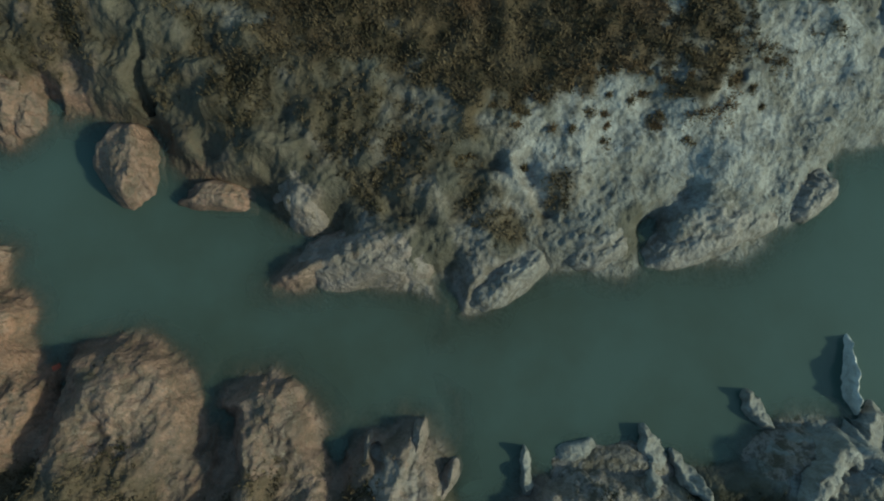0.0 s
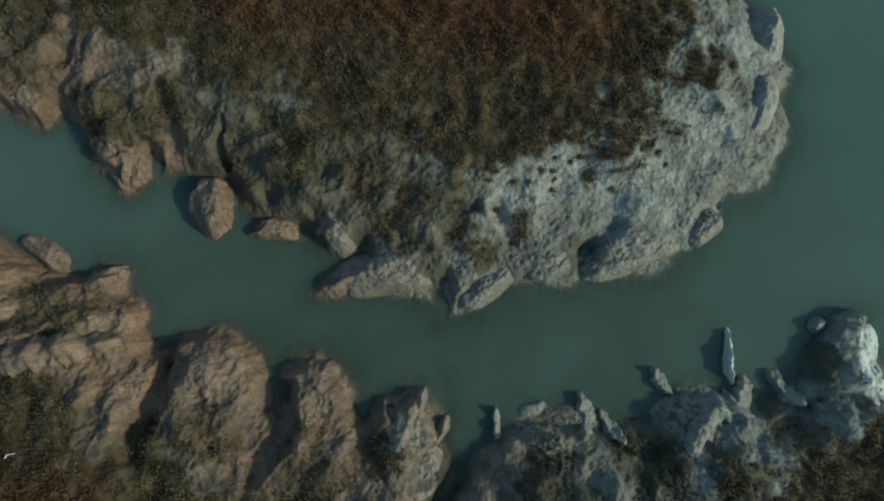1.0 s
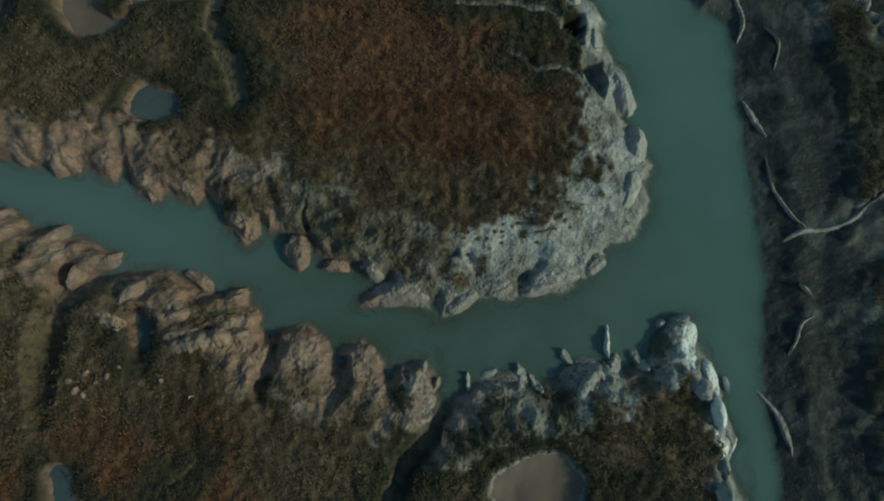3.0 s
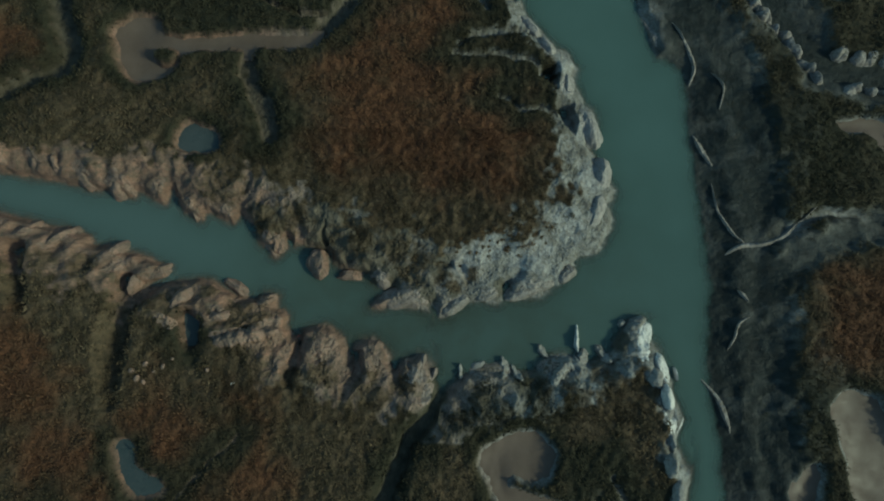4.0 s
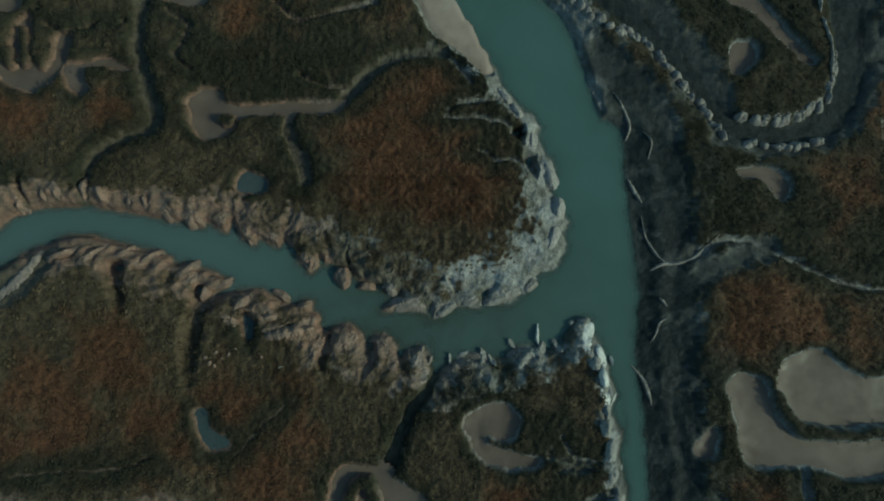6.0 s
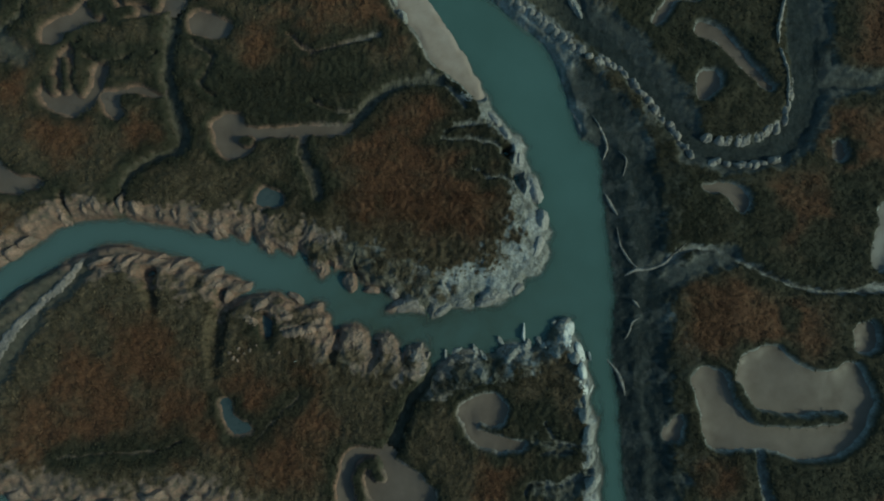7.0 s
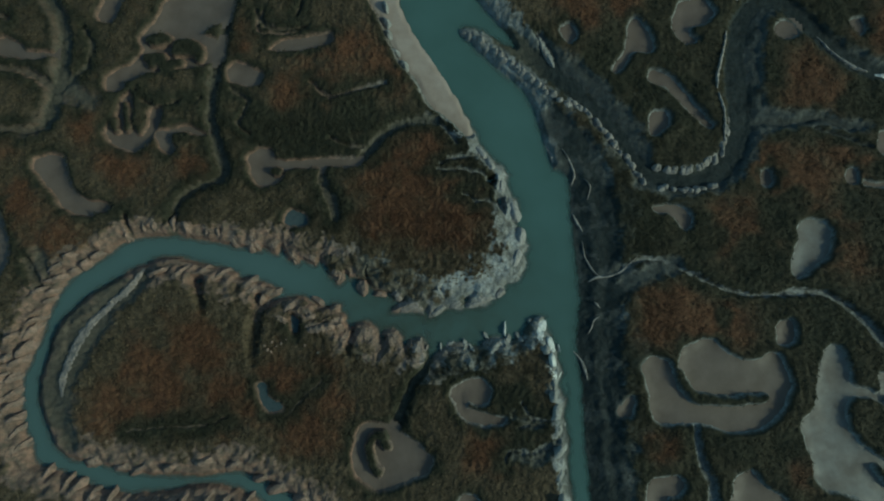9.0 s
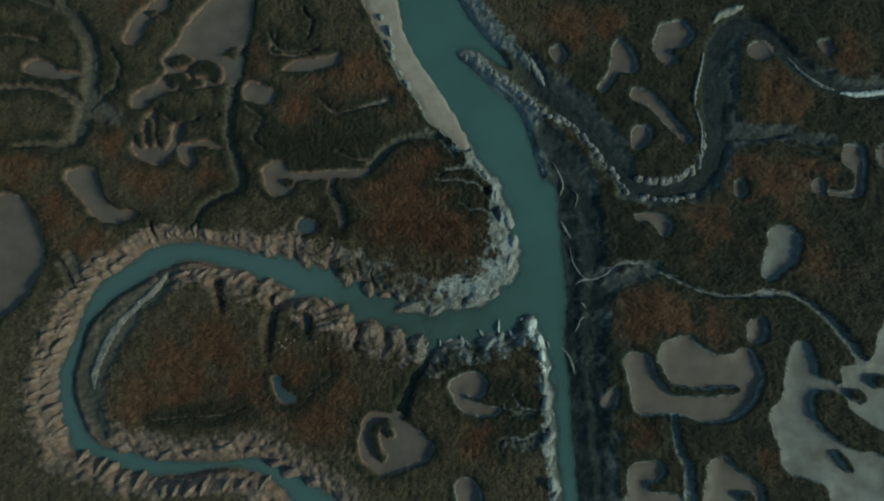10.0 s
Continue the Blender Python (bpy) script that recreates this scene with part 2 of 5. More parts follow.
CREEKS += [([(-16.61, -8, 0.11), (-18.7, -8.77, 0.11), (-22.39, -8.91, 0.11), (-25.01, -9.25, 0.11)], 0.88, 0.3, 0.5),
    ([(37.82, 18.42, 0.18), (40.74, 17.51, 0.18), (43.05, 16.61, 0.12)], 0.6, 0.4, 0.8),
    ([(9.81, -9.21, 0.11), (10.9, -8.95, 0.11), (8.45, -9.09, 0.11)], 0.6, 0.3, 0.4),
    ([(12.21, -10.79, 0.16), (10.3, -11.04, 0.16), (8.67, -11.39, 0.11)], 0.6, 0.3, 0.3),
    ([(11.33, 27.91, 0.3), (12.19, 26.33, 0.3), (12.74, 24.75, 0.3)], 0.45, 0.5, 0.3)]

# pale rills that drain the flats
CREEKS += [
    ([(1.36, 14.17, 0.13), (3.25, 14.26, 0.16), (5.3, 14, 0.19), (6.24, 13.21, 0.23)], 0.62, 0.35, 0.05),
    ([(3.83, 11.97, 0.1), (5.01, 11.24, 0.13), (6.26, 11.15, 0.19), (7, 10.59, 0.23)], 0.62, 0.35, 0.05),
    ([(0.33, 19.7, 0.19), (1.55, 18.89, 0.23), (2.66, 17.63, 0.26), (3.27, 16.93, 0.23)], 0.62, 0.35, 0.05),
    ([(-15.3, 29.85, 0.11), (-15.95, 28.57, 0.17), (-15.22, 27.7, 0.17), (-11.82, 27.74, 0.11)], 0.62, 0.35, 0.05),
    ([(-43.16, 23.93, 0.22), (-39.2, 23.85, 0.28), (-36.27, 22.78, 0.22), (-34.67, 21.4, 0.28)], 0.62, 0.35, 0.05),
    ([(7.27, -11.85, 0.17), (7.88, -11.03, 0.17), (9.71, -11.25, 0.22), (11.23, -10.64, 0.22)], 0.62, 0.35, 0.05),
    ([(8.83, -7.06, 0.11), (9.56, -8.23, 0.17), (11.13, -8.55, 0.17)], 0.62, 0.35, 0.05),
]

# bare slopes of smooth slate-grey wet mud: (x, y, half width)
SLATES = [[(8.9, 27.19, 0.78), (12.44, 25.33, 1.11), (15.33, 22.85, 1.56), (17.6, 20.08, 1.67), (19.53, 17.04, 1.56), (21.15, 14.34, 1.11)],
    [(21.09, 13.26, 1), (24.28, 12.86, 1.11), (27.86, 13.77, 1.45), (30.45, 16.8, 1.45), (31.22, 20.5, 1.45), (31.68, 24.89, 1.45), (32.47, 28.75, 1.23), (35.29, 31.52, 0.56), (38.22, 29.72, 0.56), (41.03, 26.91, 0.67), (45.11, 24.9, 0.67), (48.83, 25.06, 0.56)],
    [(32.44, 19.27, 1.11), (38.45, 19.31, 0.67), (42.61, 18.72, 0.45)]]
SLATES += [
    [(12.55, 19.12, 1.23), (14.68, 16.1, 1.78), (15.94, 12.53, 2), (16.35, 8.43, 2.12), (16.24, 4.42, 2), (15.97, 0.5, 2.12), (15.79, -3.89, 2.23), (15.61, -8.18, 2.23), (15.77, -12.36, 2.34), (16.12, -16.86, 2.45)],
    [(17.99, 2.84, 1), (20.34, 4.42, 0.78), (23.24, 5.11, 0.67)],
    [(-24.82, 3.85, 0.78), (-27.38, 1.76, 1.11), (-29.58, -1.06, 1.45), (-31.06, -4.25, 1.56), (-31.42, -7.39, 1.23), (-29.88, -9.98, 0.78)],
    [(-37.97, 33.31, 0.45), (-35.38, 30.47, 0.67), (-34, 26.71, 0.78), (-33.82, 22.71, 0.89), (-30.8, 20.61, 0.67)],
    [(-33.82, 22.71, 0.78), (-34.91, 19.07, 0.89), (-36.45, 17.57, 0.33)], [(-34.3, 6.63, 0.45), (-34.06, 5.24, 0.5), (-33.21, 3.58, 0.45)]]
SLATES += [[(15.71, -11.06, 0.56), (17.63, -10.82, 0.67), (18.73, -10.82, 0.33)], [(10.34, -8.94, 0.22), (8.17, -8.4, 0.22)],
    [(12.79, -9.21, 0.33), (10.27, -11.8, 0.28), (7.84, -11.53, 0.28)]]

# gullies that cut the mud banks into buttresses
GULLIES = [[(-6.19, -0.78, 0.09), (-6.2, -1.01, 0.11), (-6.27, -1.41, 0.15), (-6.39, -1.95, 0.2), (-6.49, -2.65, 0.24)],
    [(-3.56, -1.24, 0.11), (-3.62, -1.78, 0.17), (-3.77, -2.31, 0.17), (-3.79, -2.66, 0.15)],
    [(-1.53, -1.79, 0.15), (-1.57, -2.24, 0.19), (-1.65, -2.68, 0.2)], [(-0.83, -1.79, 0.04), (-0.69, -2.06, 0.07), (-0.59, -2.33, 0.06)],
    [(0.76, -2.43, 0.13), (0.71, -2.87, 0.15)], [(-6.87, 4.37, 0.18), (-7, 4.69, 0.16), (-7.14, 5.02, 0.06)],
    [(-4.95, 4.14, 0.08), (-5.14, 4.57, 0.07), (-5.06, 5.16, 0.04)],
    [(-1.67, 1.93, 0.05), (-1.63, 2.18, 0.06), (-1.59, 2.43, 0.06), (-1.54, 2.69, 0.04)]]
GULLIES += [[(0.46, 0.64, 0.1), (0.48, 1.04, 0.09), (0.52, 1.32, 0.08), (0.94, 1.59, 0.07), (1.34, 1.74, 0.04)],
    [(3.95, 1.55, 0.12), (3.98, 1.91, 0.12), (4.13, 2.15, 0.11), (4.5, 2.4, 0.09), (4.88, 2.69, 0.05)],
    [(7.55, 3.3, 0.1), (7.65, 3.55, 0.1), (7.78, 3.96, 0.04)], [(-3.39, -1.34, 0.18), (-3.4, -2.34, 0.18), (-3.95, -3.13, 0.2)],
    [(-1.54, -1.95, 0.14), (-1.43, -2.55, 0.18), (-1.32, -3.14, 0.16)], [(-14.64, 2.35, 0.17), (-14.83, 1.31, 0.21), (-15.2, 0.09, 0.2)],
    [(7.32, 11.31, 0.23), (7.5, 10.35, 0.18), (7.65, 9.63, 0.07)], [(6.49, 13.27, 0.23), (6.69, 12.53, 0.18)],
    [(-20.19, 3.72, 0.21), (-19.89, 2.67, 0.28), (-19.33, 0.95, 0.28)]]
GULLIES += [[(-12.78, 2.52, 0.17), (-14.1, 1.64, 0.21), (-14.69, 0.27, 0.28), (-14.87, -2.1, 0.48), (-14.94, -3.43, 0.34)],
    [(-8.87, 5.05, 0.17), (-9.25, 6.04, 0.17), (-8.86, 6.6, 0.22)], [(9.1, -0.35, 0.29), (9.26, -1.18, 0.25), (9.33, -1.79, 0.17)],
    [(8.2, -1.38, 0.21), (8.36, -2.19, 0.17)], [(5.25, -1.98, 0.21), (5.64, -2.58, 0.16)],
    [(2.15, -1.97, 0.29), (2.76, -2.17, 0.25), (3.17, -2.47, 0.16)]]

# shallow dents in the bank, not down to the water
DENTS = [[(-0.65, 2.39, 0.08), (-0.26, 2.25, 0.08), (-0.06, 2.15, 0.04)], [(1.78, 3.03, 0.06), (1.97, 2.62, 0.06), (2.06, 2.31, 0.04)], [(4, 2.07,
    0.1), (4.42, 2.38, 0.12), (4.74, 2.64, 0.08)],
         [(-3.82, 3.38, 0.1), (-4.04, 3.69, 0.08)], [(0.63, 3.12, 0.08), (0.93, 3.02, 0.08), (1.23, 3.02, 0.05)], [(-2.73, 2.98, 0.08), (-2.52, 2.68,
             0.06)]]

# dark patches on the mud, algae film and painted shade alike: x, y, radius
ALGAE_SHADE = [(16.79, 7.3, 2.28), (16.88, 2.74, 2.14), (16.13, -1.71, 2.5), (16.23, -6.06, 2.47), (16.32, -10.3, 2.71), (15.85, -14.95, 2.68),
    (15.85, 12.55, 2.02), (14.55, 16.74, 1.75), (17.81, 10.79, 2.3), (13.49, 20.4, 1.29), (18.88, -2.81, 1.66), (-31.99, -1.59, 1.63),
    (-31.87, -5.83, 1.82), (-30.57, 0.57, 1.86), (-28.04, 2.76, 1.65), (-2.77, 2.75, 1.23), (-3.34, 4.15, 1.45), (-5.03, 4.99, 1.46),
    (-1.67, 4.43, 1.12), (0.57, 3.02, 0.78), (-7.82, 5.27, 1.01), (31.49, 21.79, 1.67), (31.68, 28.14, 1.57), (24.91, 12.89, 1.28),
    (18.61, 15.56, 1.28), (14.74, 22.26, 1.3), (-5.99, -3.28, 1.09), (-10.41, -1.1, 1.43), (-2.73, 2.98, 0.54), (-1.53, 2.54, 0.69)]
# includes shade under bank lobes, between fins and west of the spur
ALGAE_SHADE += [(-0.55, 2.39, 0.64), (0.14, 1.6, 0.44), (1.41, 1.81, 0.39), (3.7, 2.02, 0.4), (8.58, -1.01, 0.82), (5.11, -2.59, 0.9), (9.35, -0.65, 0.73),
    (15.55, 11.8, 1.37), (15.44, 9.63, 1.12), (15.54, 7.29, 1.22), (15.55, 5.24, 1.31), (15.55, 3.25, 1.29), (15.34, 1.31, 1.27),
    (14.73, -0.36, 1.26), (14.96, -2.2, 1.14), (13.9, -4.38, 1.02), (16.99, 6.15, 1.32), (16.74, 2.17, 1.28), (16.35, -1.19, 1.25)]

# thin plants that grow on the mud: x, y, radius
THIN = [(-12.2, 1.1, 1.0), (-9.2, 0.5, 0.9), (-14.6, 1.9, 0.9), (-16.6, 2.9, 0.9), (-8.0, 0.6, 0.6), (-10.6, 1.9, 0.6), (-18.5, 3.4, 0.8),
    (3.2, -4.0, 1.3), (5.5, -3.4, 1.1), (7.2, -3.2, 1.0), (8.9, -2.6, 1.0), (1.6, -4.6, 0.9), (-4.98, -2.13, 0.8), (-6.36, -2.21, 0.53),
    (-2.52, -2.31, 0.53), (-0.92, -2.41, 0.53), (-3.02, 4.14, 0.89), (-1.55, 3.95, 1.08), (-0.36, 3.35, 0.88), (-1.97, 5, 1), (-3.56, 5.08, 0.7),
    (0.81, 2.66, 0.58), (-4.51, 4.64, 0.54), (2.38, 2.67, 0.39), (-1.12, 2.64, 0.48), (1.39, 1.97, 0.39), (-11.08, -1.11, 1.6), (-13.11, -0.32, 1.6),
    (-8.46, -1.9, 1.19), (-2.68, -3.28, 1.19)]
THIN += [(-1.11, -2.71, 0.8), (2.89, -3.5, 1.4), (4.93, -2.34, 0.81), (-14.07, 1.28, 1.01), (-12.66, 1.08, 0.81), (-10.11, 7.23, 1.27),
    (-8.1, 5.27, 1.05), (-6.44, 5.28, 1.05)]

# pale crusty mud, and sunlit faces by the spur painted pale: x, y, radius
CRUSTS_LIT = [(10.83, -0.36, 0.5), (11.42, -1.99, 0.45), (11.64, -3.09, 0.37), (11.86, -4.17, 0.37), (11.96, -5.33, 0.36), (11.99, -6.09, 0.36),
    (3.06, 3.86, 0.96), (5.19, 3.65, 1.28), (7.19, 5.19, 1.08), (8.41, 7.46, 0.88), (8.32, 10.02, 0.67), (1.98, 3, 0.74), (11.94, -7.1, 0.6),
    (11.86, -9.75, 0.6), (12, -12.35, 0.65), (12.33, -15.43, 0.75), (13.3, -18.47, 0.74), (7.48, 13.7, 0.81), (6.82, 16.09, 0.81), (25, 14.27, 1.05),
    (8.86, 24.71, 0.95), (14.68, 20.41, 0.94), (18.05, 16.16, 0.93), (16.83, 4.2, 0.66), (19.02, 4.87, 0.62), (21.47, 5.74, 0.62),
    (23.12, 5.26, 0.62), (24.75, 4.5, 0.62), (26.14, 3.83, 0.62), (27.53, 3.21, 0.62)]
CRUSTS_LIT += [(29.88, 2.5, 0.8), (32.28, 2.41, 0.81), (34.5, 2.89, 0.76), (37.55, 2.03, 0.66), (23.03, 14.5, 0.8), (26.05, 15.03, 0.8),
    (28.17, 16.59, 0.6)]

# flats of darker plants: x, y, radius
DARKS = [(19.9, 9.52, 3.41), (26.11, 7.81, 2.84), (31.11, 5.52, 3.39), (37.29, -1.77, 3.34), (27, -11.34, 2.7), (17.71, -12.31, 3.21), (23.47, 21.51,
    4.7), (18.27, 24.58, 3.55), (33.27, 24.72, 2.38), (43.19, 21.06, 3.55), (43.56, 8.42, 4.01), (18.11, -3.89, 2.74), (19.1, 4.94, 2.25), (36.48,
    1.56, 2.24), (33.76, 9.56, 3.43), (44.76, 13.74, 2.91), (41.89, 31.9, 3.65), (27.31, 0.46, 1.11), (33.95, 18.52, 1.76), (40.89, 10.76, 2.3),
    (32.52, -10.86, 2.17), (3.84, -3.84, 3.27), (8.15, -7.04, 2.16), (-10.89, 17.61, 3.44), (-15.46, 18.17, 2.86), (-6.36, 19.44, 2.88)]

# salt pans: name of surface, level, outline
PANS = [
    ('mud', 0.58, [(-16.07, 15.27), (-15.14, 16.1), (-14, 15.87), (-13.39, 14.93), (-10.85, 15), (-8.58, 15.19), (-6.02, 15.15), (-6.01, 14.62), (-8.56, 14.54), (-10.83, 14.36), (-12.8, 14.11), (-13.05, 13.23), (-14.71, 12.47), (-15.58, 13.22), (-15.91, 14.39)]),
    ('mud', 0.55, [(-35.51, 14.87), (-34.45, 15.34), (-33.04, 15.17), (-32.55, 14.01), (-31.96, 12.28), (-30.76, 11.13), (-28.52, 10.68), (-29.29, 10), (-31.2, 9.82), (-32.63, 10.56), (-33.59, 11.98), (-34.8, 13.13), (-35.54, 14)]),
    ('mud', 0.4, [(-42.74, 12.26), (-40.29, 12.38), (-39.06, 11.13), (-37.73, 8.86), (-37.17, 6.06), (-37.75, 3.84), (-38.65, 2.2), (-40.1, 0.85), (-42.13, 0.04), (-43.64, 8.28)])]
PANS += [
    ('mud', 0.55, [(-24.57, 31.13), (-23.22, 33.07), (-21.25, 34.72), (-18.59, 34.76), (-18.42, 31.21), (-18.91, 29.3), (-20.61, 28.33), (-20.85, 27.38), (-19.08, 26.78), (-19.3, 25.53), (-20.41, 24.59), (-23.25, 23.94), (-26.09, 23.61), (-28.26, 22.06), (-29.66, 21.75), (-29.49, 23.27), (-27.85, 24.21), (-26.51, 25.45), (-26.9, 27), (-25.86, 28.58)]),
    ('mud', 0.55, [(-31.16, 29.78), (-30.41, 31.37), (-29.08, 32.99), (-27.42, 34.3), (-26.74, 33.02), (-28.13, 32.04), (-29.18, 30.43), (-29.64, 28.85), (-30.79, 28.84)]),
    ('mud', 0.55, [(-40.86, 26.23), (-39.79, 26.86), (-38.31, 26.25), (-37.09, 25.46), (-34.8, 25.37), (-36.46, 24.86), (-38.75, 25.02), (-40.5, 25.43)])]
PANS += [
    ('mud', 0.5, [(-29.1, 18.15), (-28.34, 19.35), (-28.06, 20.85), (-27.34, 21.16), (-27.13, 18.16), (-26.22, 17.28), (-25.7, 17.88), (-25.27, 19.97), (-24.4, 19.68), (-25.59, 16.39), (-27.82, 16.09), (-29.31, 17.26)]),
    ('mud', 0.55, [(-24.82, 17.46), (-23.72, 17.89), (-21.76, 18.2), (-20.31, 17.5), (-21.72, 17.49), (-23.1, 17), (-23.03, 15.82), (-23.87, 15.81)]),
    ('mud', 0.55, [(-18.36, 23.99), (-17.52, 24.62), (-16.05, 24.02), (-15.16, 23.41), (-15.69, 22.48), (-17.43, 22.59), (-18.31, 23.07)]),
    ('mud', 0.6, [(-14.4, 26.21), (-12.97, 26.97), (-10.64, 27.38), (-8.89, 27.65), (-8.87, 26.89), (-11.19, 26.24), (-13.8, 25.9)]),
    ('water', 0.6, [(-12.39, 9.78), (-11.84, 10.3), (-10.71, 9.79), (-10.57, 9.04), (-11.79, 8.81), (-12.47, 9.04)])]
PANS += [
    ('mud', 0.52, [(2.63, -6.21), (3.13, -5.56), (4.15, -5.08), (5.16, -4.92), (5.66, -5.25), (6.15, -6.06), (5.8, -6.87), (4.96, -7.18), (4.29, -6.86), (3.89, -7.02), (3.95, -7.5), (4.94, -7.82), (6.27, -8.24), (7.43, -8.47), (6.92, -8.79), (5.59, -8.94), (4.43, -8.77), (3.61, -8.13), (3.12, -7.18)]),
    ('mud', 0.5, [(-5.57, -9.34), (-4.25, -8.67), (-2.64, -8.99), (-1.56, -9.72), (-0.22, -10.56), (0.85, -11.7), (0.59, -12.72), (-1.01, -13.47), (-3.11, -14.22), (-4.7, -13.8), (-5.78, -12.42), (-5.82, -10.63)])]
PANS += [
    ('mud', 0.52, [(19.73, -3.9), (20.72, -3.09), (22.08, -3.64), (23, -4.99), (23.36, -2.83), (24.42, -1.9), (26.4, -1.74), (27.72, -2.95), (29.92, -3.5), (31.94, -2.85), (32.95, -4.22), (33.08, -5.84), (32.07, -7.82), (30.01, -9.3), (27.23, -9.54), (24.52, -8.84), (21.22, -8.87), (20.45, -7.92), (20.28, -6.05), (19.91, -4.71)]),
    ('silver', 0.5, [(36.78, -2.43), (37.93, -2.32), (38.61, -3.97), (38.72, -5.6), (40.35, -6.15), (40.86, -6.69), (38.61, -6.68), (37.88, -8.28), (38.28, -9.88), (39.77, -11.47), (41.32, -12.52), (44.03, -13.07), (45.56, -14.12), (44.98, -18.72), (39.64, -17.65), (38.77, -15.6), (36.66, -14.82), (34.82, -14.03), (34.47, -11.95), (34.06, -10.38), (33.91, -9.05), (35.15, -7.73), (35.63, -5.59), (36.07, -3.96)])]
PANS += [
    ('silver', 0.5, [(41.35, -4.8), (42.8, -4.53), (44.56, -3.99), (45.4, -1.79), (47.11, 0.44), (49.99, -1.8), (48.68, -11.53), (43.85, -9.91), (42.3, -8.84), (41.36, -7.23), (40.58, -6.69), (41.51, -5.88)]),
    ('silver', 0.52, [(35.26, 8.73), (35.9, 9.43), (37.36, 9.32), (38.32, 8.45), (37.94, 6.42), (36.67, 5.26), (34.84, 4.12), (34.34, 4.98), (34.64, 6.41), (35.12, 7.28)]),
    ('mud', 0.52, [(32.74, -0.1), (33.62, 0.18), (34, -0.65), (33.73, -1.76), (32.58, -2.03), (32.23, -1.48)]),
    ('mud', 0.55, [(24.98, 30.49), (25.97, 31.67), (27.83, 31.96), (28.83, 30.54), (27.96, 29.36), (26.4, 28.89), (26.34, 27.93), (26.92, 27.42), (25.7, 27.28), (24.68, 28.55)])]
PANS += [
    ('mud', 0.52, [(19.92, 26.58), (20.35, 29.14), (21.29, 29.67), (22.67, 27.25), (22.02, 26.28), (20.51, 26.27), (19.53, 24.68), (18.79, 24.05), (18.64, 24.67)]),
    ('mud', 0.55, [(21.88, 23.76), (22.51, 24.33), (24.26, 23.47), (25.36, 21.92), (27.28, 19.47), (27.82, 18.67), (26.94, 18.85), (25.28, 20.68), (23.6, 22.53), (22.14, 23.14)]),
    ('mud', 0.58, [(21.75, 19.12), (22.27, 20.04), (23.34, 20.05), (23.7, 19.13), (22.75, 18.03), (21.86, 17.9)]),
    ('mud', 0.58, [(34.91, 28.35), (35.3, 29.32), (36.25, 29.66), (37.36, 28.38), (35.78, 27.84)]),
    ('mud', 0.55, [(44.2, 18.05), (45.72, 18.18), (45.98, 16.84), (45.58, 14.41), (45.11, 12.9), (42.43, 12.89), (42.17, 13.19), (44.56, 13.32), (45, 15.61), (43.99, 16.21)])]
PANS += [('mud', 0.58, [(40.62, 14.26), (41.29, 14.38), (41.43, 13.48), (40.97, 13.06), (40.46, 13.3)]),
    ('mud', 0.55, [(21.75, 10.62), (22.92, 10.86), (24.08, 10.75), (25.18, 9.87), (24.82, 8.71), (23.97, 8.99), (23.45, 10.04), (22.02, 10.27)]),
    ('mud', 0.5, [(27.58, -13.71), (28.88, -13.05), (29.63, -13.98), (31.18, -15.02), (32.18, -16.05), (31.68, -18.58), (27.11, -18.53), (27.06, -15.5)]),
    ('mud', 0.52, [(19.84, -14.16), (21.51, -13.4), (22.83, -13.93), (22.23, -14.94), (21.41, -15.19), (21.61, -16.21), (24.02, -16.48), (24.78, -17.25), (24.71, -18.25), (19.09, -18.19), (19.64, -15.94)]),
    ('mud', 0.55, [(3.23, -15.28), (4.3, -14.79), (5.34, -15.8), (5.31, -18.3), (3.74, -18.28)])]
PANS += [('water', 0.42, [(-11.69, 0.49), (-11.42, 0.65), (-11.09, 0.12), (-11.06, -0.72), (-11.41, -0.88), (-11.71, -0.16)]),
    ('water', 0.78, [(-14.19, -5.6), (-13.78, -5.4), (-13.39, -6.3), (-12.38, -6.94), (-12.18, -7.51), (-13.31, -7.57), (-13.85, -6.77)]),
    ('mud', 0.55, [(17.54, -7.9), (18.14, -6.84), (18.87, -6.58), (18.64, -7.91), (17.97, -8.27)]),
    ('mud', 0.55, [(42.73, 29.74), (43.38, 30.07), (44.08, 29.1), (43.21, 28.44)]),
    ('mud', 0.55, [(13.7, 28.74), (14.43, 29.07), (14.99, 27.8), (14.36, 27.03), (13.79, 27.78)]),
    ('mud', 0.55, [(47.8, 17.95), (48.74, 18.2), (48.8, 16.24), (47.72, 16.24)])]
PANS += [
    ('flat', 0.1, [(-6.81, 38.39), (-6.44, 34.4), (-5.18, 31.47), (-3.64, 28.26), (-2.72, 26.04), (-1.94, 24.66), (-0.62, 23.04), (0.09, 21.56), (1.03, 20.33), (2.91, 18.93), (4.19, 17.53), (5.01, 17.9), (4.68, 19.25), (3.22, 22.02), (1.75, 24.51), (-0.34, 27.66), (-1.74, 30.41), (-2.61, 34.46), (-3.77, 39.79)]),
    ('mud', 0.52, [(32.2, 14.04), (32.99, 14.34), (33.13, 13.15), (32.28, 12.84)])]

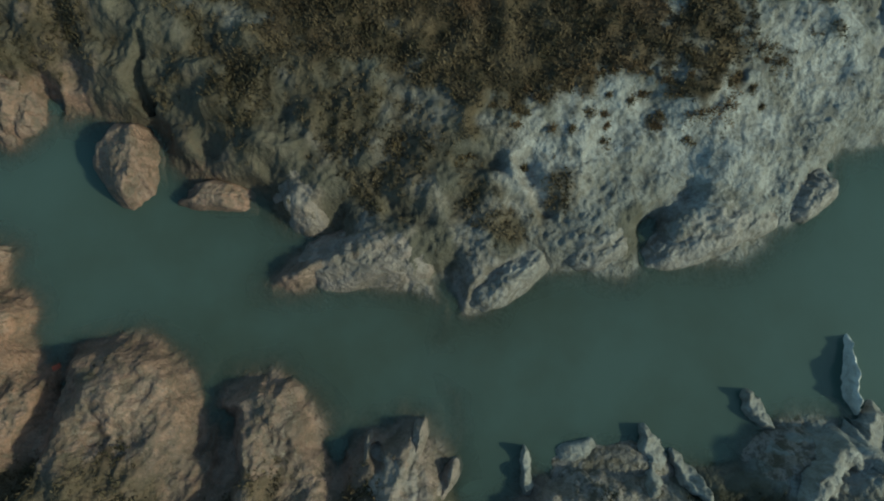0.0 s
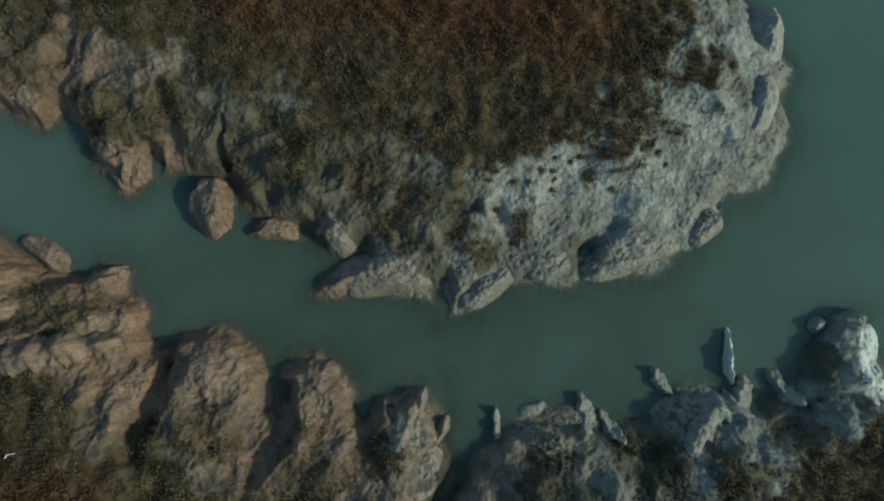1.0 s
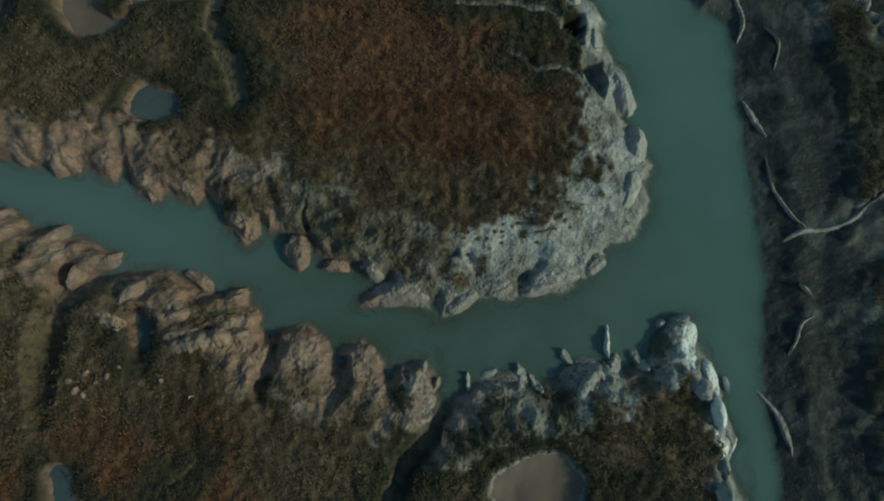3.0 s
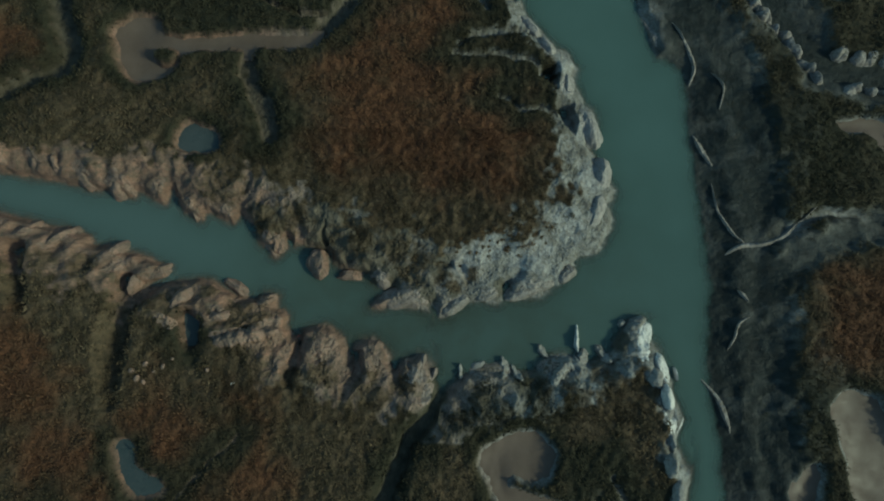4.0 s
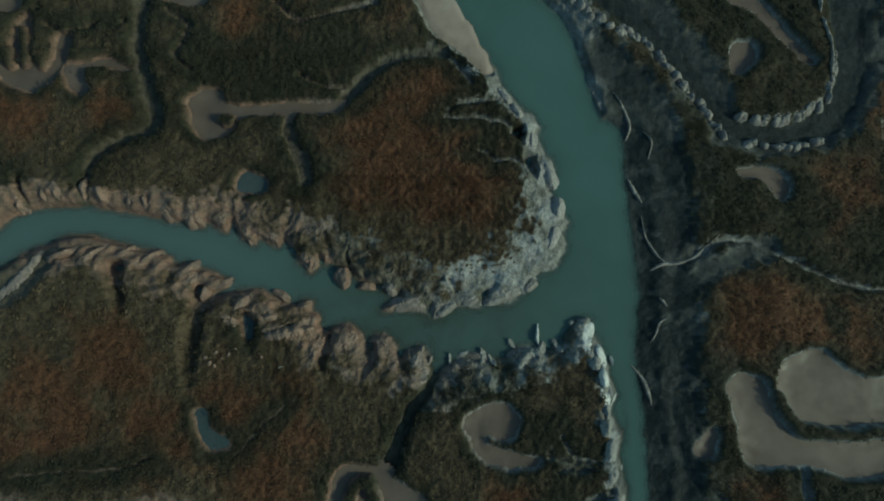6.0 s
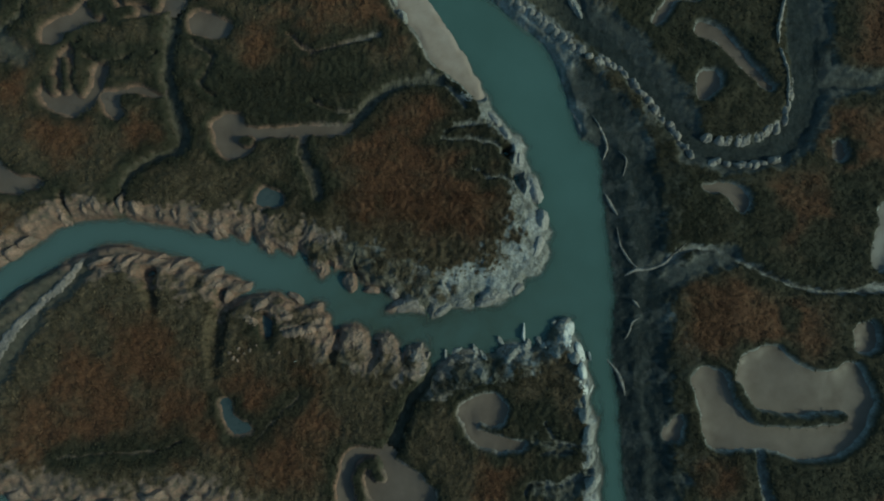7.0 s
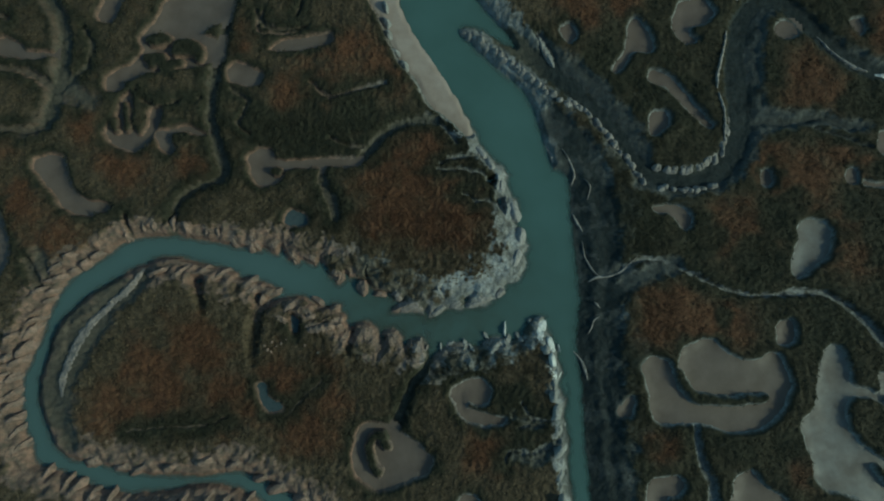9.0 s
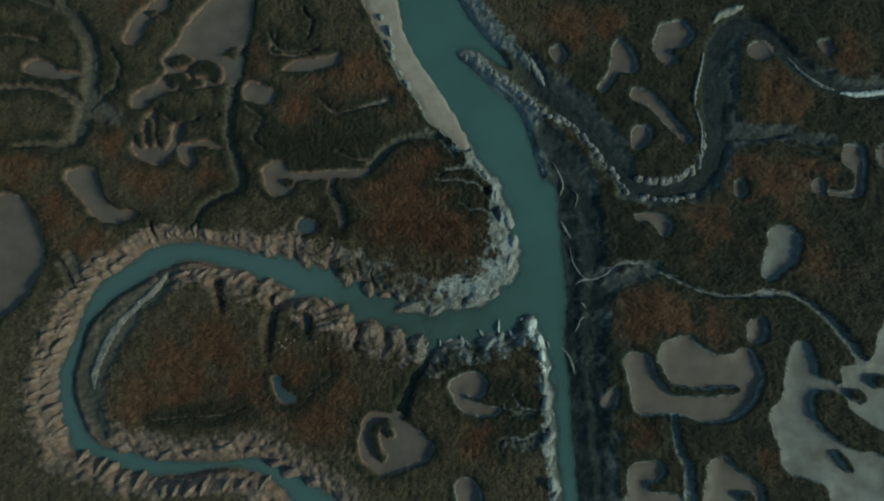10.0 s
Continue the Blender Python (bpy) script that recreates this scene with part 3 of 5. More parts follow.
# plant-covered strips and islets that stand in the pans: (x, y, half width)
ISLETS = [[(23.03, -4.45, 0.22), (23.51, -5.64, 0.27), (24.66, -6.72, 0.33), (27.42, -7, 0.22), (30.66, -6.75, 0.22)],
    [(-4.54, -10.74, 0.21), (-4.12, -9.86, 0.27), (-3.27, -9.87, 0.27), (-2.94, -10.75, 0.21)],
    [(-4.54, -10.74, 0.21), (-4.2, -11.92, 0.27), (-3.77, -12.79, 0.27)], [(-13.64, 13.99, 0.23), (-13.41, 13.87, 0.23)],
    [(-25.97, 26.83, 0.29), (-24.89, 27.09, 0.35), (-24.12, 26.85, 0.23)],
    [(-23.39, 26.23, 0.35), (-22.24, 26.43, 0.47), (-21.34, 25.82, 0.47), (-21.29, 24.89, 0.29)],
    [(-25.89, 24.84, 0.35), (-25.04, 24.97, 0.47), (-24.41, 24.24, 0.41)], [(-23.86, 24.55, 0.23), (-22.99, 24.38, 0.35)],
    [(-27.42, 22.25, 0.29), (-26.58, 22.38, 0.35)]]
ISLETS += [[(42.03, -7.23, 0.33), (42.75, -7.34, 0.39), (43.11, -7.67, 0.28)], [(44.9, -5.9, 0.5), (46, -6.17, 0.5)],
    [(40.18, -12.77, 0.16), (40.92, -13.56, 0.22), (41.11, -14.34, 0.16)], [(42.62, -9.9, 0.22), (43.51, -10.44, 0.27), (44.25, -11.23, 0.22)],
    [(30.39, -16.55, 0.21), (31.29, -16.81, 0.27)], [(-28.56, 32.23, 0.24), (-28.16, 32.36, 0.24)],
    [(-25.8, 26.56, 0.29), (-25.08, 26.67, 0.39), (-24.23, 27.01, 0.25)], [(-23.31, 25.8, 0.49), (-22.27, 26.08, 0.69), (-21.5, 25.56, 0.39)],
    [(-26.01, 24.97, 0.34), (-25.48, 24.45, 0.44)], [(-24.36, 23.68, 0.39), (-23.45, 24.37, 0.39)],
    [(-23.32, 22.65, 0.49), (-21.91, 23.03, 0.49), (-21.13, 22.94, 0.39)], [(-27.6, 22.24, 0.29), (-26.41, 22.36, 0.29)]]
ISLETS += [[(-26.57, 21.32, 0.34), (-25.91, 22.1, 0.34)], [(-24.84, 20.57, 0.39), (-23.92, 21.1, 0.44)],
    [(-22.38, 19.58, 0.58), (-21.77, 21.12, 0.58)], [(-28.71, 18.75, 0.29), (-28.54, 18, 0.29)], [(-27.76, 20.28, 0.19), (-27.32, 18.01, 0.24)],
    [(-22.67, 17.05, 0.48), (-21.97, 17.2, 0.38)], [(-13.56, 13.93, 0.24), (-13.27, 13.84, 0.24)]]

# patches of rusty red plants: x, y, radius
RUST = [(-12.31, -5.89, 3.22), (-26.45, -7.9, 3.18), (-10.07, -9.03, 3.2), (0.56, 15.3, 3.43), (-0.57, 12.36, 4.82), (-2.85, 13.52, 3.7),
    (2.27, 13.54, 3.14), (-3.94, 10.03, 2.53), (-23.56, -4.27, 3.22), (-19.96, -2.16, 3.24), (-22.36, -6.36, 3.2), (-15.98, -6.92, 3.21),
    (21.06, -0.63, 2.77), (23.96, 1.02, 3.34), (28.39, -0.09, 2.78), (-40.44, 15.65, 3.37), (-27.65, 15.14, 2.82), (-36.62, 10.5, 2.78),
    (33.64, 14.89, 3.48), (40.8, 15.53, 4.08), (38.48, 22.26, 4.74), (15.51, 30.26, 2.99), (19.8, 31.61, 2.41), (-20.88, 14.01, 2.26),
    (-11, 21.22, 4.05), (-2.95, 24.36, 3.51), (45.25, 28.69, 3.63), (39.93, 7.25, 3.99), (28.45, 8.39, 3.42), (-8, -6.96, 2.15)]
RUST += [(5.39, -11.19, 2.14), (33.98, -12.95, 2.16), (26.38, -12.37, 2.15), (-32.49, 7.13, 2.76), (37.93, 24.22, 3.52), (35.85, 13.17, 4.13),
    (30.17, 8.92, 3.59), (21.2, 1.29, 2.55), (25.55, -0.32, 3.01), (20.85, -10.93, 2.01), (-31.55, 17.83, 1.9), (-27.28, 13.96, 2.35),
    (-21.68, 14.25, 2.13), (-1.94, 9.02, 2.83), (0.73, 8.7, 2.83), (3.21, 7.84, 2.16), (-3.93, 9.17, 1.99), (3.2, 9.2, 3.0), (4.6, 11.0, 2.4),
    (29.61, 8.39, 3.87), (34.71, 13.7, 3.87), (-10.15, -6.42, 3.87), (-29.54, 32.54, 2.49), (-17.59, 27.32, 2.49), (-7.64, 25.56, 3.04),
    (15.55, 31.23, 3.04)]


# ---- shape of the ground ----
PAN_LINES = [spline(p, True) for _, _, p in PANS]
CREEK_LINES = [(spline(p, False), z, w, k) for p, z, w, k in CREEKS]
DENT_LINES = [spline(p, False) for p in DENTS]
GULLY_LINES = [spline(p, False) for p in GULLIES]
SLATE_LINES = [spline(p, False) for p in SLATES]
ISLET_LINES = [spline(p, False) for p in ISLETS]


def dish(e):
    """How deep a pan sags at the distance e from its edge."""
    return 0.2 * (1 - np.exp(np.clip(e, -9, 0) / 0.7))


def bent(X, Y):
    """Places shifted a little, so that drawn edges come out ragged."""
    return X + 0.16 * wave(X, Y, 1.1, 1) + 0.06 * wave(X, Y, 0.35, 2), Y + 0.16 * wave(X, Y, 1.1, 3) + 0.06 * wave(X, Y, 0.35, 4)


def ground(X, Y):
    """Height and the shares of plants, rust, grey mud at the places X, Y."""
    wx, wy = bent(X, Y)
    d = np.full(X.shape, 7.0)
    for line in WATERS:
        np.minimum(d, shore_distance(wx, wy, line), out=d)
    num, den = np.zeros(X.shape), np.zeros(X.shape)
    for bx, by, bw in BANKS:
        k = 1 / ((X - bx) ** 2 + (Y - by) ** 2 + 0.5) ** 1.5
        num += k * bw
        den += k
    width = num / den
    top = 1.0 + 0.14 * wave(X, Y, 9, 5) + 0.10 * wave(X, Y, 3.4, 48) + 0.05 * wave(X, Y, 2.2, 6)
    u = np.clip(d / width, 0, 1)
    gentle = 0.3 * ease(12.7, 14.0, X) * (1 - ease(22, 26, Y))
    z = top * ((0.36 - gentle) * ease(0, 0.15, u) + (0.64 + gentle) * ease(0.0, 1.0, u))
    apart = np.full(X.shape, 3.0)
    for line in SLATE_LINES:
        np.minimum(apart, stroke_distance(wx, wy, line, 3.0), out=apart)
    slate = 1 - ease(-0.5, 0.5, apart + 0.5 * wave(X, Y, 1.6, 70) + 0.25 * wave(X, Y, 0.5, 71))
    # runnels and buttresses down the bank
    mid = 4 * u * (1 - u) * (1 - 0.65 * np.maximum(slate, 3 * gentle))
    rid = 1 - np.abs(wave(X + 0.4 * Y, Y - 0.3 * X, 1.5, 8)) * 2
    fold = 0.5 - np.abs(wave(wx + 0.3 * wy, wy - 0.4 * wx, 0.9, 7))
    z += mid * (1 - 0.55 * ease(-3, 2, X) * ease(0, 1, Y)) * (0.2 * rid + 0.16 * wave(X, Y, 0.8, 9) + 0.24 * fold)
    for line in GULLY_LINES:
        e, along = stroke_distance(wx, wy, line, 1.2, True)
        flank = 0.22 + 1.8 * line[:, 2].mean()
        z = np.minimum(z, -0.15 + 0.9 * along + 1.0 * ease(-0.1, flank, e) + 2 * ease(flank - 0.1, flank + 0.5, e))
    for line in DENT_LINES:
        z -= 0.22 * (1 - ease(-0.05, 0.25, stroke_distance(wx, wy, line, 1.0)))
    plants = ease(0.72, 0.98, np.clip(d / width, 0, 2) + 0.34 * wave(X, Y, 1.4, 10) + 0.28 * wave(X, Y, 0.4, 11))
    plants *= 1 - slate
    damp, shade_tone = 0.85 * slate, 0.22 - 0.22 * ease(0.0, 1.3, d / width - 0.9 + 0.4 * wave(X, Y, 1.5, 28))
    rust = np.zeros(X.shape)
    for rx, ry, rr in RUST:
        rust = np.maximum(rust, np.exp(-((X - rx) ** 2 + (Y - ry) ** 2) / (rr * rr)))
    # plants turn darker towards the east
    shade_tone = np.maximum(shade_tone, 0.8 * ease(12.0, 17.0, X + 2.5 * wave(X, Y, 5, 72)) * (1 - 0.9 * ease(0.25, 0.7, rust)))
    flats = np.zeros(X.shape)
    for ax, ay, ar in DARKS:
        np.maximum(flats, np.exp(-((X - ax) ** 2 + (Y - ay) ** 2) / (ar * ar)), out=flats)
    shade_tone = np.maximum(shade_tone, ease(0.2, 0.7, flats + 0.3 * wave(X, Y, 1.7, 59)))
    fray, tuft, stain = 0.7 * wave(X, Y, 1.2, 30), 0.3 * wave(X, Y, 0.5, 12), 0.2 * wave(X, Y, 0.6, 24)
    for line, floor, bank, dark in CREEK_LINES:
        e = stroke_distance(wx, wy, line) + 0.1
        k = np.clip(e / bank, 0, 1)
        z = np.minimum(z, floor + (top - floor) * (0.5 * ease(0, 0.35, k) + 0.5 * ease(0, 1, k)) + 9 * (e > bank))
        # shading beside the creek is put into the plant colour
        shade_tone = np.maximum(shade_tone, 1 - ease(0.3, 2.0, e + fray))
        plants *= ease(0.0, 0.42, np.clip(e / bank, 0, 2) + tuft)
        damp = np.maximum(damp, dark * (1 - ease(0.25, 0.7, e / bank + stain)))
    pan, rim = np.zeros(X.shape), np.zeros(X.shape)
    for (_, level, _), line in zip(PANS, PAN_LINES):
        e = shore_distance(wx, wy, line, 1.5)
        z = np.minimum(z, level - 0.07 - dish(e) + (top - level + 0.12) * ease(-0.1, 0.55, e) + 9 * (e > 0.6))
        plants *= ease(0.05, 0.35, e)
        pan = np.maximum(pan, 1 - ease(-0.1, 0.1, e))
        rim = np.maximum(rim, ease(-0.08, 0.02, e) * (1 - ease(0.22, 0.42, e)))
        # likewise a painted dark fringe of shade round each pan
        shade_tone = np.maximum(shade_tone, 1 - ease(0.2, 1.4, e + fray))
    for line in ISLET_LINES:
        e = stroke_distance(wx, wy, line, 1.5)
        k = 1 - ease(-0.08, 0.25, e)
        z = np.maximum(z, np.where(k > 0, 0.5 + 0.5 * k, -9))
        plants = np.maximum(plants, k)
        pan *= 1 - k
    z += slate * ease(0.0, 0.3, z) * (0.10 * wave(X, Y, 1.7, 73) + 0.07 * (0.4 - np.abs(wave(wx, wy, 1.1, 74))))
    z -= 0.35 * slate * ease(0.35, 0.8, z)
    algae_shade = np.zeros(X.shape)
    for ax, ay, ar in ALGAE_SHADE:
        algae_shade = np.maximum(algae_shade, np.exp(-((X - ax) ** 2 + (Y - ay) ** 2) / (ar * ar)))
    algae_shade = ease(0.2, 0.62, algae_shade + 0.3 * wave(X, Y, 1.2, 22) + 0.25 * wave(X, Y, 0.4, 23))
    algae_shade *= 0.8 + 0.2 * ease(8.0, 11.0, X)
    plants *= 1 - 0.3 * algae_shade * ease(8.0, 11.0, X)
    # mud near the water is darker on the eastern bank
    algae_shade = np.maximum(algae_shade, (0.85 * ease(11.8, 13.2, X) + 0.15 * wave(X, Y, 0.6, 61)) * (1 - ease(2.8, 4.2, d)))
    bed = -0.95 * (1 - np.exp(np.minimum(d, 0) * 0.5))
    z = np.where(d < 0, np.minimum(bed, z + bed), z)
    crust_lit = np.zeros(X.shape)
    for ax, ay, ar in CRUSTS_LIT:
        crust_lit = np.maximum(crust_lit, np.exp(-((X - ax) ** 2 + (Y - ay) ** 2) / (ar * ar)))
    mud = (1 - plants) * ease(-0.3, 0.15, d) * (1 - pan) * (1 - 0.45 * ease(0.2, 0.8, crust_lit))
    z += mud * (1 - 0.6 * slate) * (0.06 * wave(X, Y, 0.6, 13) + 0.06 * (0.3 - np.abs(wave(wx, wy, 0.3, 14))) + 0.055 * (0.3 - np.abs(wave(wx, Y, 0.16, 15))) + 0.03 * wave(X, Y, 0.09, 25))
    z += plants * (0.10 * wave(X, Y, 1.6, 49) + 0.16 * (0.45 - np.abs(wave(X, Y, 0.75, 16))) + 0.04 * wave(X, Y, 0.3, 17))
    thin = np.zeros(X.shape)
    for ax, ay, ar in THIN:
        thin = np.maximum(thin, np.exp(-((X - ax) ** 2 + (Y - ay) ** 2) / (ar * ar)))
    thin = ease(0.3, 0.9, thin + 0.4 * wave(X, Y, 0.9, 26) + 0.35 * wave(X, Y, 0.3, 27)) * (z > 0.3) * (1 - pan)
    dry = (1 - ease(0.9, 2.3, d / width + 0.5 * wave(X, Y, 1.1, 75))) * ease(-0.1, 0.5, 0.2 + wave(X, Y, 0.6, 76))
    shade_tone = np.where(shade_tone < 0.3, shade_tone - dry * (1 - ease(12, 14, X)), shade_tone)
    rust = ease(0.18, 0.95, rust + 0.35 * wave(X, Y, 2.5, 18) + 0.2 * wave(X, Y, 0.7, 19)) * plants * (1 - 0.6 * np.maximum(shade_tone, 0))
    crust_lit = ease(0.2, 0.75, crust_lit + 0.25 * wave(X, Y, 0.7, 58)) * ease(0.05, 0.3, z)
    blotch = (0.62 - 0.5 * crust_lit) * ease(0.05, 0.65, 0.7 * wave(X, Y, 0.8, 45) + 0.6 * wave(X, Y, 0.3, 46) + 0.4 * wave(X, Y, 0.14, 47)) * ease(0.35, 0.7, z)
    # pan rims painted slightly paler, as edges that catch the sun
    crust_lit = np.maximum(crust_lit, 0.15 * rim)
    film = np.maximum(np.maximum(damp, blotch), algae_shade * (1 - crust_lit)) * (1 - 0.3 * rim)
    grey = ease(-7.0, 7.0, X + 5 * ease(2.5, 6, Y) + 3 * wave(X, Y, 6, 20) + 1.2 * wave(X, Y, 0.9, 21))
    return z, np.maximum(plants, 0.75 * thin), rust, grey, film, shade_tone, crust_lit


def lines(core0, core1, lo, hi, fine, coarse, grow):
    """Grid lines, close in the core and wider outside it, that reach the horizon."""
    mid = list(np.arange(core0, core1, fine))
    for sign, start, end in ((1, core1, hi), (-1, core0 - fine, lo)):
        p, s, out = start, fine, []
        while abs(p) < 2500:
            out.append(p)
            s = min(s * grow, coarse) if sign * p < sign * end else s * 1.35
            p += sign * s
        mid = mid + out if sign > 0 else out[::-1] + mid
    return np.array(mid)


GX = lines(-7.9, 7.9, -53, 53, 0.036, 0.155, 1.009)
GY = lines(-2.8, 6.6, -19, 38, 0.036, 0.155, 1.009)
MX, MY = np.meshgrid(GX, GY)
SHAPE = MX.shape
GZ, PLANTS, RUSTY, GREY, FILM, SHADE_TONE, CRUST_LIT = [a.reshape(SHAPE) for a in ground(MX.ravel(), MY.ravel())]
far = np.maximum(np.maximum(-53 - MX, MX - 53), np.maximum(-19 - MY, MY - 38))
GZ = GZ + ease(2, 40, far) * (1.05 - GZ)


def bed_at(x, y):
    """Height of the ground under places, between the grid lines."""
    x, y = np.asarray(x, float), np.asarray(y, float)
    i, j = np.clip(np.searchsorted(GX, x) - 1, 0, len(GX) - 2), np.clip(np.searchsorted(GY, y) - 1, 0, len(GY) - 2)
    a, b = (x - GX[i]) / (GX[i + 1] - GX[i]), (y - GY[j]) / (GY[j + 1] - GY[j])
    return (GZ[j, i] * (1 - a) + GZ[j, i + 1] * a) * (1 - b) + (GZ[j + 1, i] * (1 - a) + GZ[j + 1, i + 1] * a) * b


# ---- materials ----
def nodes_of(name):
    m = bpy.data.materials.new(name)
    m.use_nodes = True
    return m, m.node_tree.nodes, m.node_tree.links, m.node_tree.nodes["Principled BSDF"]


def noise_node(m, scale, detail=4.0, rough=0.6, distort=0.0):
    n = m.node_tree.nodes.new("ShaderNodeTexNoise")
    n.inputs["Scale"].default_value, n.inputs["Detail"].default_value = scale, detail
    n.inputs["Roughness"].default_value, n.inputs["Distortion"].default_value = rough, distort
    co = m.node_tree.nodes.get("place") or m.node_tree.nodes.new("ShaderNodeNewGeometry")
    co.name = "place"
    m.node_tree.links.new(co.outputs["Position"], n.inputs["Vector"])
    return n.outputs["Fac"]


def mix(m, fac, a, b, blend="MIX"):
    n = m.node_tree.nodes.new("ShaderNodeMix")
    n.data_type, n.blend_type = "RGBA", blend
    for socket, value in ((n.inputs["Factor"], fac), (n.inputs["A"], a), (n.inputs["B"], b)):
        if isinstance(value, (int, float)):
            socket.default_value = value
        elif isinstance(value, tuple):
            socket.default_value = (*value, 1)
        else:
            m.node_tree.links.new(value, socket)
    return n.outputs["Result"]


def span(m, value, a, b, c=0.0, d=1.0):
    n = m.node_tree.nodes.new("ShaderNodeMapRange")
    n.inputs["From Min"].default_value, n.inputs["From Max"].default_value = a, b
    n.inputs["To Min"].default_value, n.inputs["To Max"].default_value = c, d
    m.node_tree.links.new(value, n.inputs["Value"])
    return n.outputs["Result"]


def attribute(m, name):
    n = m.node_tree.nodes.new("ShaderNodeAttribute")
    n.attribute_name = name
    return n.outputs["Fac"]


def relief(m, heights, bsdf):
    """Chained bumps: (height socket, strength, distance)."""
    last = None
    for h, strength, dist in heights:
        n = m.node_tree.nodes.new("ShaderNodeBump")
        n.inputs["Strength"].default_value, n.inputs["Distance"].default_value = strength, dist
        m.node_tree.links.new(h, n.inputs["Height"])
        if last:
            m.node_tree.links.new(last, n.inputs["Normal"])
        last = n.outputs["Normal"]
    m.node_tree.links.new(last, bsdf.inputs["Normal"])


MUD_BROWN, MUD_BROWN_DARK = (0.242, 0.136, 0.096), (0.116, 0.070, 0.052)
MUD_GREY, MUD_GREY_DARK = (0.226, 0.220, 0.209), (0.116, 0.111, 0.102)
LEAF_DARK, LEAF_OLIVE, LEAF_RUST = (0.040, 0.032, 0.021), (0.080, 0.057, 0.036), (0.108, 0.053, 0.029)


def patchy(m, height, scale):
    """A height that is strong in some patches and weak in others."""
    n = m.node_tree.nodes.new("ShaderNodeMath")
    n.operation = "MULTIPLY"
    m.node_tree.links.new(height, n.inputs[0])
    m.node_tree.links.new(span(m, noise_node(m, scale, 2), 0.38, 0.62, 0.4, 1.0), n.inputs[1])
    return n.outputs[0]


def mud_colour(m, grey, crust_lit=0.35, stains=1.0, salt=0.0):
    """Mud: warm brown or pale grey, level tops painted greyer than the sunlit flanks, with blots and stains."""
    nodes, links = m.node_tree.nodes, m.node_tree.links
    blot, stain, grain = noise_node(m, 1.3, 5), noise_node(m, 4, 3, 0.6, 1.2), noise_node(m, 15, 3, 0.6, 0.6)
    face = nodes.new("ShaderNodeNewGeometry")
    split = nodes.new("ShaderNodeSeparateXYZ")
    links.new(face.outputs["Normal"], split.inputs[0])
    level = span(m, split.outputs["Z"], 0.72, 0.96)
    brown = mix(m, span(m, blot, 0.35, 0.65), MUD_BROWN_DARK, MUD_BROWN)
    # duller colour for level tops, which the low sun lights less than flanks
    silt_shade = mix(m, span(m, blot, 0.4, 0.6), (0.104, 0.075, 0.056), (0.150, 0.112, 0.085))
    brown = mix(m, span(m, level, 0, 1, 0.0, 0.5), brown, silt_shade)
    pale = mix(m, span(m, blot, 0.35, 0.65), MUD_GREY_DARK, MUD_GREY)
    pale = mix(m, crust_lit, pale, mix(m, span(m, noise_node(m, 3, 4), 0.35, 0.65), (0.205, 0.198, 0.188), (0.295, 0.287, 0.277)))
    c = clean = mix(m, grey, brown, pale)
    c = mix(m, span(m, stain, 0.46, 0.6, 0.0, 0.5 * stains), c, (0.07, 0.054, 0.038))
    patch = span(m, noise_node(m, 2.0, 3), 0.35, 0.6, 0.1 * stains, 0.4 * stains)
    speck = mix(m, span(m, grain, 0.5, 0.58), (0, 0, 0), (1, 1, 1))
    both = nodes.new("ShaderNodeMath")
    both.operation = "MULTIPLY"
    links.new(speck, both.inputs[0])
    links.new(patch, both.inputs[1])
    c = mix(m, both.outputs[0], c, (0.06, 0.049, 0.037))
    c = mix(m, 0.5 * crust_lit if isinstance(crust_lit, float) else span(m, crust_lit, 0, 1, 0, 0.15), c, clean)
    # pale flecks painted in for the lit edges of fine grit
    fleck = noise_node(m, 24, 3, 0.7, 0.3)
    c = mix(m, span(m, fleck, 0.56, 0.72, 0.0, 0.2), c, (0.36, 0.33, 0.29))
    if salt:
        c = mix(m, span(m, noise_node(m, 3.5, 5, 0.65, 0.4), 0.3, 0.6, 0.2 * salt, salt), c, (0.56, 0.545, 0.52))
    return c, grain


